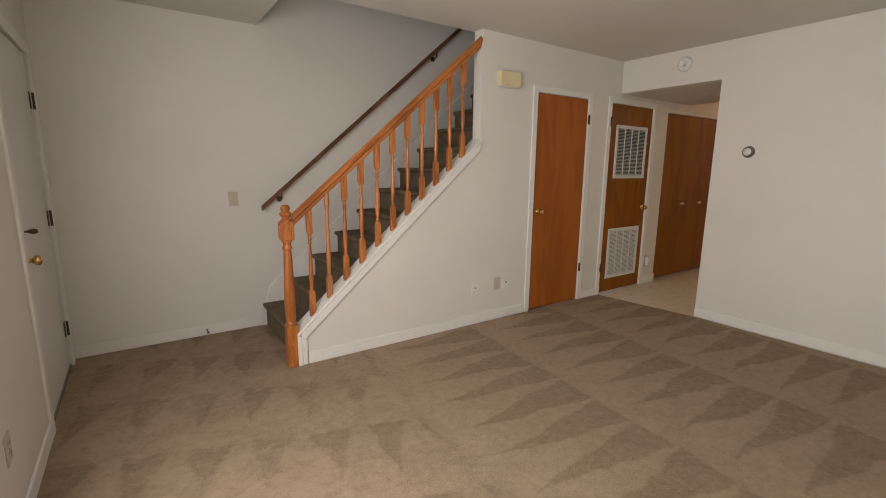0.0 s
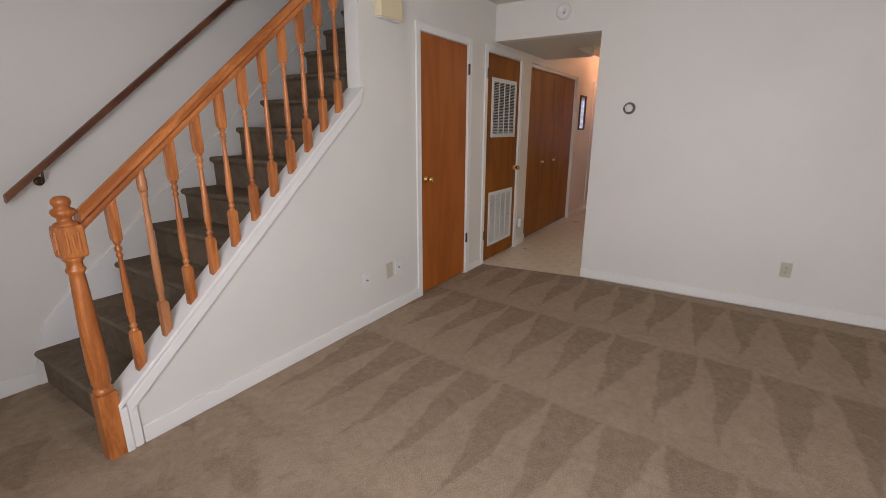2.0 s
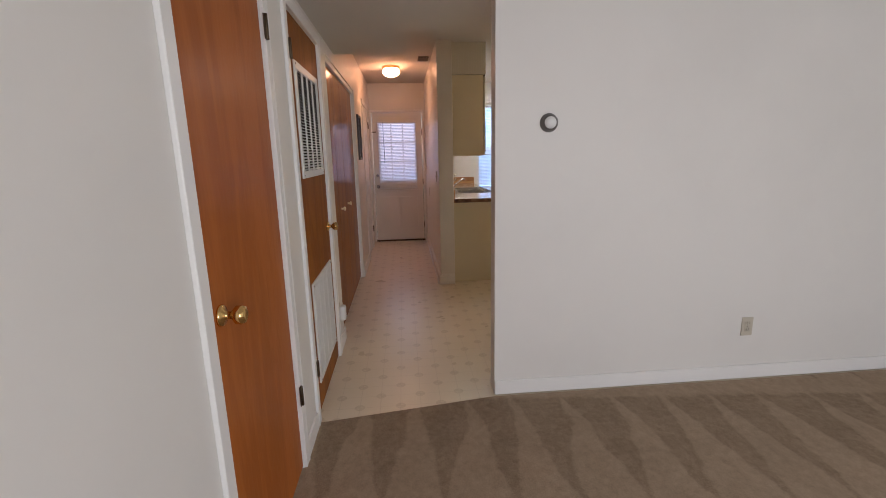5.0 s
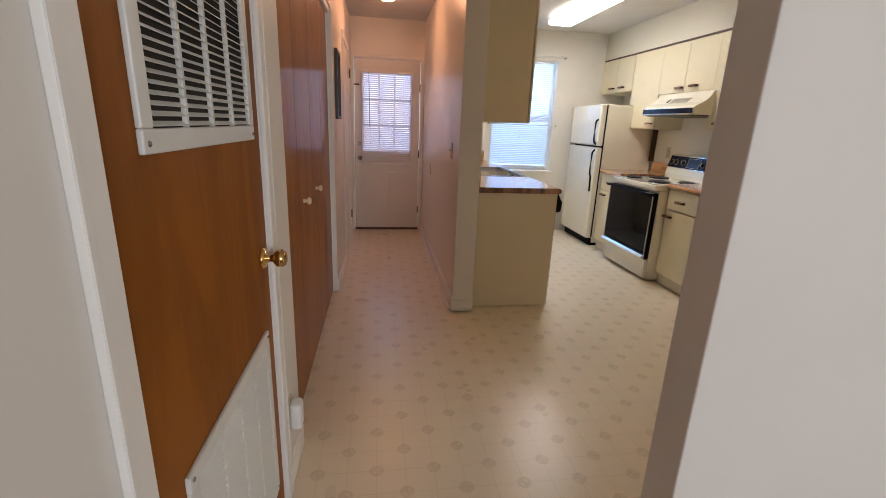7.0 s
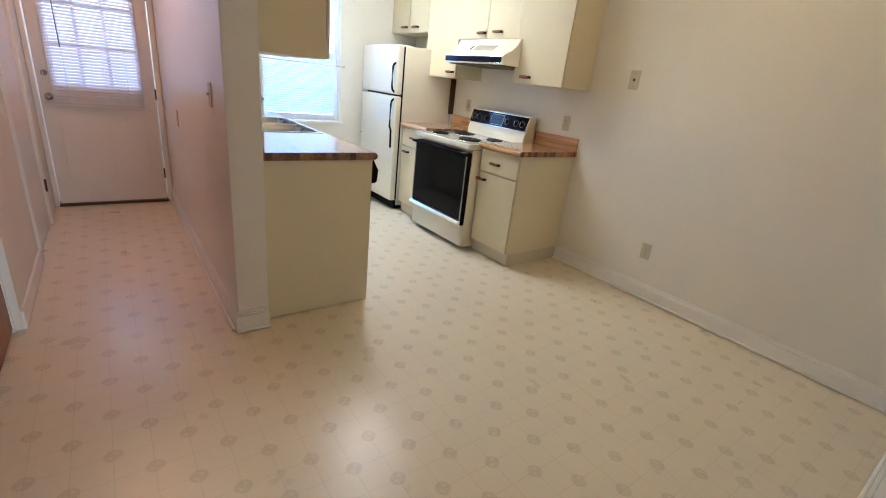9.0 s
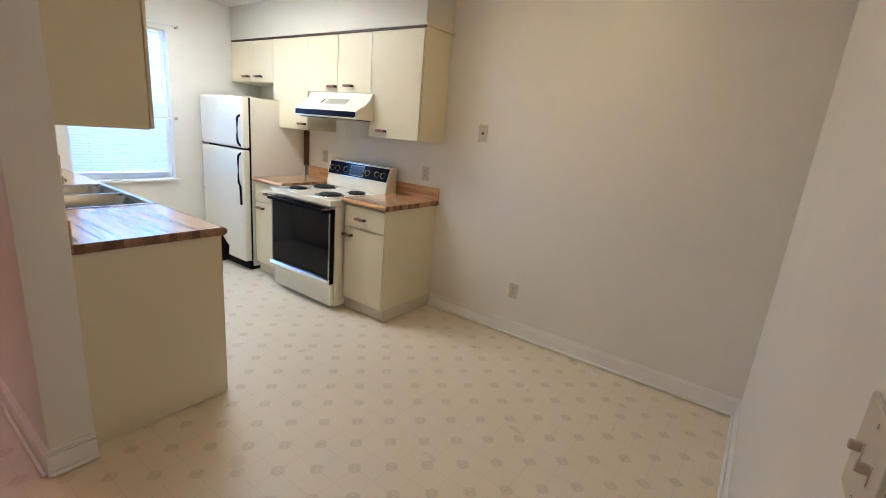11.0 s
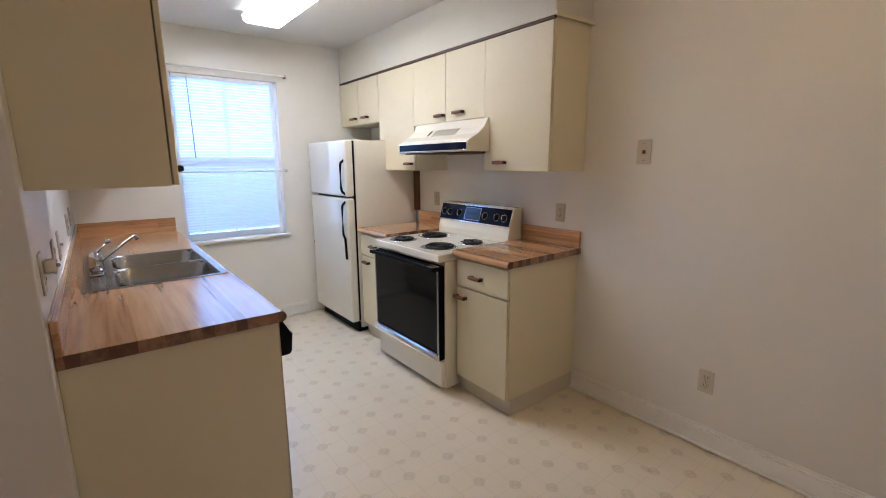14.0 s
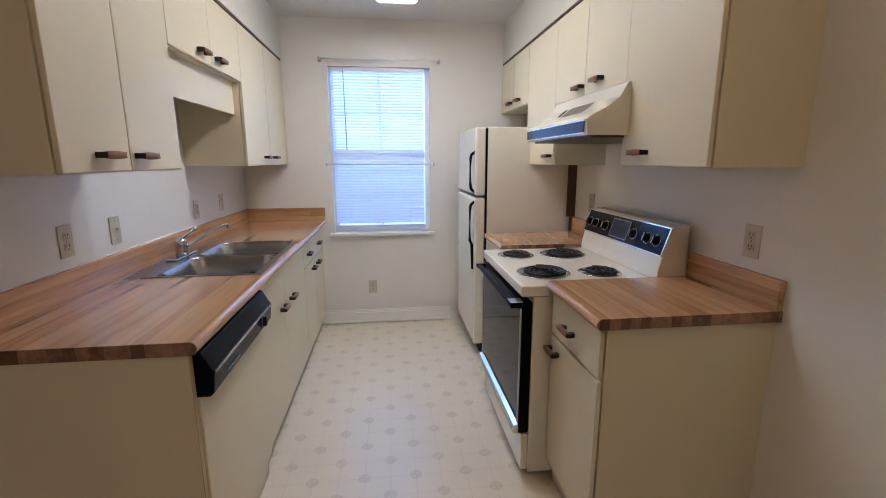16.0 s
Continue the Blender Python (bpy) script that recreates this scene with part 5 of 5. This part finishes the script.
def bowl(cx, cy, w, d):
    t = bmesh.new()
    rings = [loop(cx, cy, w + 0.012, d + 0.012, 0.075, 0.9115), loop(cx, cy, w, d, 0.07, 0.905), loop(cx, cy, w - 0.012, d - 0.012, 0.065, 0.80), loop(cx, cy, w - 0.03, d - 0.03, 0.06, 0.762),
             loop(cx, cy, w - 0.09, d - 0.09, 0.05, 0.748), loop(cx, cy, 0.09, 0.09, 0.044, 0.744)]
    vs = [[t.verts.new(p) for p in ring] for ring in rings]
    n = len(vs[0])
    for a, b in zip(vs, vs[1:]):
        for i in range(n):
            f = t.faces.new((a[i], a[(i + 1) % n], b[(i + 1) % n], b[i]))
            f.smooth = True
    t.faces.new(vs[-1])
    bmesh.ops.recalc_face_normals(t, faces=t.faces[:])
    for f in t.faces:
        f.normal_flip()
    bm = solid()
    merge(bm, t)
    b = part("sink_bowl", bm, STEEL, sk)
    bm = solid()
    lathe(bm, [(0.042, 0.0), (0.040, 0.003), (0.030, 0.002), (0.022, 0.0008), (0.0005, 0.0005)], pose(cx, cy, 0.7445), 20)
    part("drain", bm, CHROME, b)


BW, BD = 0.372, 0.395
BY = 1.914
BX = (8.098, 8.502)
for cx in BX:
    bowl(cx, BY, BW, BD)
bm = solid()
RX0, RX1, RY0, RY1 = 7.885, 8.715, 1.682, 2.230
for x0, x1, y0, y1 in ((RX0, BX[0] - BW / 2 - 0.004, RY0, RY1), (BX[1] + BW / 2 + 0.004, RX1, RY0, RY1), (BX[0] + BW / 2 + 0.004, BX[1] - BW / 2 - 0.004, BY - BD / 2, BY + BD / 2),
                       (RX0 + 0.02, RX1 - 0.02, RY0, BY - BD / 2 - 0.003), (RX0 + 0.02, RX1 - 0.02, BY + BD / 2 + 0.003, RY1)):
    box(bm, x0, x1, y0, y1, 0.9074, 0.9110, 0.0012)
part("sink_rim", bm, STEEL, sk)
# small corner webs between rim and bowl
bm = solid()
box(bm, -0.016, 0.016, -0.016, 0.016, 0, 0.0014)
web = mesh_of("rim_corner", bm, STEEL)
for cx in BX:
    for sx in (-1, 1):
        for sy in (-1, 1):
            ob = new("rim_corner", web)
            ob.parent = sk
            ob.matrix_basis = Matrix.Translation(Vector((cx + sx * (BW / 2 - 0.012), BY + sy * (BD / 2 - 0.012), 0.9060)) - ORIGIN[sk])

tp = thing("kitchen_tap", 8.30, 2.175, 0.911, "chrome single-lever kitchen tap with swivel spout", "tap")
bm = solid()
box(bm, 8.18, 8.42, 2.150, 2.205, 0.911, 0.922, 0.005, 3)
part("tap_base", bm, TAPCHROME, tp)
bm = solid()
lathe(bm, [(0.030, 0.920), (0.029, 0.945), (0.026, 0.970), (0.027, 0.985), (0.022, 1.000), (0.010, 1.008), (0.0005, 1.009)], pose(8.30, 2.175, 0), 24)
part("tap_body", bm, TAPCHROME, tp)
bm = solid()
tube(bm, [(8.30, 2.170, 0.950), (8.325, 2.140, 0.972), (8.36, 2.095, 1.000), (8.40, 2.050, 1.030), (8.432, 2.012, 1.050), (8.445, 1.998, 1.050), (8.450, 1.992, 1.030)], 0.0085, 12)
part("tap_spout", bm, TAPCHROME, tp)
bm = solid()
tube(bm, [(8.30, 2.172, 1.000), (8.318, 2.150, 1.022), (8.338, 2.122, 1.046)], 0.0065, 10)
lathe(bm, [(0.008, -0.012), (0.011, -0.004), (0.010, 0.008), (0.0005, 0.012)], pose(8.341, 2.118, 1.050), 12)
part("tap_lever", bm, TAPCHROME, tp)

# ---- dishwasher ----
dw = thing("dishwasher", 7.49, 1.95, 0, "cream built-in dishwasher with black control panel", "dishwasher")
bm = solid()
box(bm, 7.190, 7.816, 1.700, 2.25, 0.0, 0.862, 0.002)
part("dishwasher_body", bm, CREAM, dw)
bm = solid()
box(bm, 7.192, 7.812, 1.676, 1.6995, 0.105, 0.728, 0.004)
part("dishwasher_door", bm, CREAM, dw)
bm = solid()
prism(bm, [(1.6995, 0.728), (1.648, 0.728), (1.637, 0.738), (1.631, 0.803), (1.638, 0.812), (1.664, 0.862), (1.6995, 0.862)], 0, 7.192, 7.814, 0.003)
cp = part("control_panel", bm, GLOSSBLACK, dw, "glossy black control panel")
bm = solid()
box(bm, 7.200, 7.806, 1.6275, 1.6335, 0.797, 0.806, 0.0015)
part("silver_strip", bm, STEEL, cp, "silver strip along the panel")
DP = pose(7.500, 1.6342, 0.772, -5.3)
bm = solid()
for i in range(5):
    box(bm, -0.200 + i * 0.022, -0.187 + i * 0.022, -0.0014, 0.002, 0.004, 0.009, 0, 2, DP)
    box(bm, -0.200 + i * 0.022, -0.184 + i * 0.022, -0.0014, 0.002, -0.014, -0.010, 0, 2, DP)
part("panel_marks", bm, SKIRT, cp, "small grey button marks")
bm = solid()
lathe(bm, [(0.020, 0), (0.018, 0.014), (0.012, 0.016), (0.0005, 0.016)], pose(7.690, 1.6345, 0.768) @ FACE_Y, 18)
tk = part("timer_knob", bm, BLACK, cp)
bm = solid()
lathe(bm, [(0.0240, 0), (0.0240, 0.004), (0.0205, 0.005), (0.0205, 0)], pose(7.690, 1.6345, 0.768) @ FACE_Y, 20)
part("knob_ring", bm, STEEL, tk)

# ---- cooker ----
ck = thing("electric_range", 8.035, 0.22, 0, "cream electric range with black oven door and coil burners", "range")
CX0, CX1 = 7.656, 8.414
bm = solid()
box(bm, CX0 + 0.002, CX1 - 0.002, -0.10, 0.552, 0.02, 0.835, 0.003)
part("range_body", bm, ENAMEL, ck)
bm = solid()
box(bm, CX0, CX1, -0.10, 0.604, 0.836, 0.884, 0.008, 3)
part("cooktop", bm, ENAMEL, ck)
bm = solid()
box(bm, CX0 + 0.004, CX1 - 0.004, 0.553, 0.584, 0.035, 0.205, 0.006)
part("storage_drawer", bm, ENAMEL, ck)
bm = solid()
box(bm, CX0 + 0.004, CX1 - 0.004, 0.553, 0.599, 0.215, 0.812, 0.006)
od = part("oven_door", bm, BLACK, ck, "black glass oven door")
bm = solid()
box(bm, CX0 + 0.020, CX1 - 0.020, 0.5992, 0.603, 0.275, 0.775, 0.001)
part("oven_window", bm, GLASSBLACK, od)
for a in (CX0 + 0.004, CX1 - 0.018):
    bm = solid()
    box(bm, a, a + 0.014, 0.5992, 0.604, 0.265, 0.785, 0.001)
    part("side_strip", bm, STEEL, od)
bm = solid()
prism(bm, [(0.5995, 0.216), (0.622, 0.222), (0.630, 0.238), (0.618, 0.255), (0.5995, 0.262)], 0, CX0 + 0.004, CX1 - 0.004)
part("chrome_trim", bm, CHROME, od, "chrome strip along the door foot")
bm = solid()
box(bm, CX0 + 0.02, CX1 - 0.02, 0.622, 0.644, 0.790, 0.812, 0.006, 3)
part("oven_handle", bm, BLACK, od)
for a in (CX0 + 0.004, CX1 - 0.054):
    bm = solid()
    box(bm, a, a + 0.05, 0.597, 0.646, 0.788, 0.8128, 0.004)
    e = part("handle_end", bm, BLACK, od)
    bm = solid()
    box(bm, a - 0.001, a + 0.051, 0.597, 0.6475, 0.813, 0.817, 0.0012)
    part("chrome_cap", bm, CHROME, e, "thin chrome strip")
for cx, cy, r in ((8.240, 0.465, 0.078), (8.228, 0.205, 0.102), (7.855, 0.445, 0.102), (7.828, 0.190, 0.078)):
    b = solid()
    lathe(b, [(r + 0.016, 0.8840), (r + 0.018, 0.8870), (r + 0.008, 0.8880), (r + 0.004, 0.8850), (0.02, 0.8835), (0.0005, 0.8835)], pose(cx, cy, 0.0005), 28)
    pan = part("drip_pan", b, CHROME, ck)
    b = solid()
    pts = []
    turns = 4 if r > 0.09 else 3
    for j in range(turns * 20 + 1):
        a = 2 * math.pi * j / 20
        rr = 0.016 + (r - 0.016) * j / (turns * 20)
        pts.append((cx + rr * math.cos(a), cy + rr * math.sin(a), 0.8945))
    tube(b, pts, 0.0062, 6)
    part("coil_burner", b, COIL, pan, "black coil burner")
bm = solid()
prism(bm, [(-0.110, 0.8845), (0.020, 0.8845), (0.018, 0.930), (0.004, 0.985), (-0.036, 1.108), (-0.050, 1.118), (-0.110, 1.118)], 0, CX0 + 0.002, CX1 - 0.002, 0.004)
bg = part("backguard", bm, ENAMEL, ck)
tiltm = math.degrees(math.atan2(0.040, 0.123))
bm = solid()
box(bm, -0.372, 0.372, 0.003, 0.007, -0.058, 0.058, 0.001, 2, pose((CX0 + CX1) / 2, -0.0160, 1.0465, tiltm))
part("control_panel", bm, PANELBLUE, bg, "dark blue control panel")
M2 = pose((CX0 + CX1) / 2, -0.0160, 1.0465, tiltm)
bm = solid()
for a, b_, c, d in ((-0.378, 0.378, 0.058, 0.064), (-0.378, 0.378, -0.064, -0.058), (-0.378, -0.372, -0.058, 0.058), (0.372, 0.378, -0.058, 0.058)):
    box(bm, a, b_, 0.003, 0.010, c, d, 0.001, 2, M2)
part("panel_frame", bm, CHROME, bg)
bm = solid()
box(bm, -0.075, 0.085, 0.0072, 0.009, -0.043, 0.043, 0.001, 2, M2)
ckd = part("clock_face", bm, mat("blue_grey_clock", (0.022, 0.034, 0.085), 0.15), bg)
bm = solid()
for a, b_, c, d in ((-0.079, 0.089, 0.043, 0.047), (-0.079, 0.089, -0.047, -0.043), (-0.079, -0.075, -0.043, 0.043), (0.085, 0.089, -0.043, 0.043)):
    box(bm, a, b_, 0.0072, 0.010, c, d, 0, 2, M2)
part("clock_frame", bm, STEEL, bg)
bm = solid()
for i in range(5):
    box(bm, -0.045 + i * 0.022, -0.032 + i * 0.022, 0.009, 0.0095, -0.004, 0.006, 0, 2, M2)
part("clock_marks", bm, BLACK, ckd)
for px in (0.330, 0.262, 0.150, -0.125, -0.240, -0.312):
    bm = solid()
    lathe(bm, [(0.024, 0), (0.023, 0.004), (0.019, 0.006), (0.017, 0.020), (0.014, 0.023), (0.0005, 0.023)], M2 @ pose(px, 0.0072, -0.004) @ pose(0, 0, 0, -90), 20)
    k = part("control_knob", bm, BLACK, bg)
    bm = solid()
    lathe(bm, [(0.0275, 0), (0.0275, 0.003), (0.0240, 0.004), (0.0240, 0)], M2 @ pose(px, 0.0072, -0.004) @ pose(0, 0, 0, -90), 20)
    part("knob_skirt", bm, SKIRT, k)
    bm = solid()
    box(bm, px - 0.003, px + 0.003, 0.028, 0.034, -0.022, 0.014, 0.002, 2, M2)
    part("knob_pointer", bm, STEEL, k)

# ---- cooker hood ----
hd = thing("range_hood", 8.04, 0.12, 1.48, "cream range hood with dark blue front strip", "range hood")
HX0, HX1 = 7.668, 8.426
sec = [(YK + 0.002, 1.482), (0.362, 1.482), (0.366, 1.545), (0.345, 1.560), (0.285, 1.590), (0.235, 1.630), (0.205, 1.684), (YK + 0.002, 1.684)]
bm = solid()
prism(bm, sec, 0, HX0, HX1, 0.003)
hb = part("hood_shell", bm, ENAMEL, hd)
bm = solid()
box(bm, HX0 + 0.015, HX1 - 0.015, 0.366, 0.3695, 1.494, 1.536, 0.001)
part("front_strip", bm, PANELBLUE, hb, "dark blue front strip")
bm = solid()
for a, b_, c, d in ((HX0 + 0.010, HX1 - 0.010, 1.489, 1.494), (HX0 + 0.010, HX1 - 0.010, 1.536, 1.541)):
    box(bm, a, b_, 0.366, 0.371, c, d, 0.001)
part("strip_trim", bm, CHROME, hb)
for i in range(9):
    bm = solid()
    box(bm, -0.0055, 0.0055, -0.034, 0.034, -0.001, 0.0012, 0, 2, pose(7.90 + i * 0.028, 0.262, 1.6115, -39, 0, 0))
    part("louvre_slot", bm, mat("louvre_shadow", (0.22, 0.20, 0.16), 0.7) if i == 0 else bpy.data.materials["louvre_shadow"], hb)
bm = solid()
box(bm, -0.005, 0.005, -0.026, 0.026, -0.001, 0.003, 0, 2, pose(8.185, 0.262, 1.6115, -39, 0, 0))
part("hood_switch", bm, BLACK, hb)
bm = solid()
box(bm, HX0 + 0.03, HX1 - 0.03, YK + 0.03, 0.33, 1.474, 1.4818, 0.002)
part("grease_filter", bm, BRONZE, hd, "dark greasy filter")

# ---- fridge ----
fg = thing("refrigerator", 9.24, 0.25, 0, "cream top-freezer refrigerator with two doors", "refrigerator")
FX0, FX1 = 8.904, 9.650
bm = solid()
box(bm, FX0, FX1, -0.105, 0.478, 0.035, 1.598, 0.006)
part("fridge_body", bm, FRIDGE, fg)
bm = solid()
box(bm, FX0 + 0.012, FX1 - 0.012, -0.08, 0.500, 0.0, 0.085, 0.003)
part("fridge_plinth", bm, BLACK, fg)
bm = solid()
box(bm, FX0 + 0.008, FX1 - 0.008, 0.4785, 0.492, 0.10, 1.590)
part("door_gasket", bm, BLACK, fg)
for z0, z1, name in ((1.152, 1.600, "freezer_door"), (0.092, 1.138, "fridge_door")):
    bm = solid()
    box(bm, FX0 - 0.001, FX1 + 0.001, 0.492, 0.562, z0, z1, 0.018, 4)
    d = part(name, bm, FRIDGE, fg)
    bm = solid()
    hx = FX0 + 0.038
    a, b = (1.172, 1.440) if z0 > 1 else (0.640, 1.112)
    if z0 > 1:
        pts = [(hx, 0.556, a), (hx, 0.582, a + 0.022), (hx, 0.588, a + 0.045), (hx, 0.588, b - 0.040), (hx, 0.582, b - 0.018), (hx, 0.556, b)]
    else:
        pts = [(hx, 0.556, b), (hx, 0.582, b - 0.022), (hx, 0.588, b - 0.045), (hx, 0.588, b - 0.27), (hx, 0.574, b - 0.30), (hx, 0.568, a)]
    tube(bm, pts, 0.010, 10)
    h = part("fridge_handle", bm, BLACK, d, "black handle with chrome edge")
    bm = solid()
    tube(bm, [(p[0] + 0.009, p[1] + 0.003, p[2]) for p in pts[1:-1]], 0.004, 8)
    part("handle_trim", bm, CHROME, h)
bm = solid()
lathe(bm, [(0.008, 0), (0.006, 0.004), (0.0005, 0.005)], pose(9.625, 0.562, 0.70) @ pose(0, 0, 0, -90), 10)
part("lock_dot", bm, BLACK, fg)
bm = solid()
box(bm, FX0 + 0.06, FX0 + 0.10, 0.40, 0.47, 1.5985, 1.606, 0.002)
part("top_hinge", bm, FRIDGE, fg)
# scribe strip between fridge and worktop
sp = thing("scribe_strip", 8.868, -0.10, 0.906, "dark brown scribe strip beside the fridge", "trim strip")
bm = solid()
box(bm, 8.8720, 8.8850, YK + 0.001, YK + 0.060, 1.006, 1.355, 0.001)
part("strip", bm, mat("dark_strip", (0.10, 0.055, 0.03), 0.6), sp)
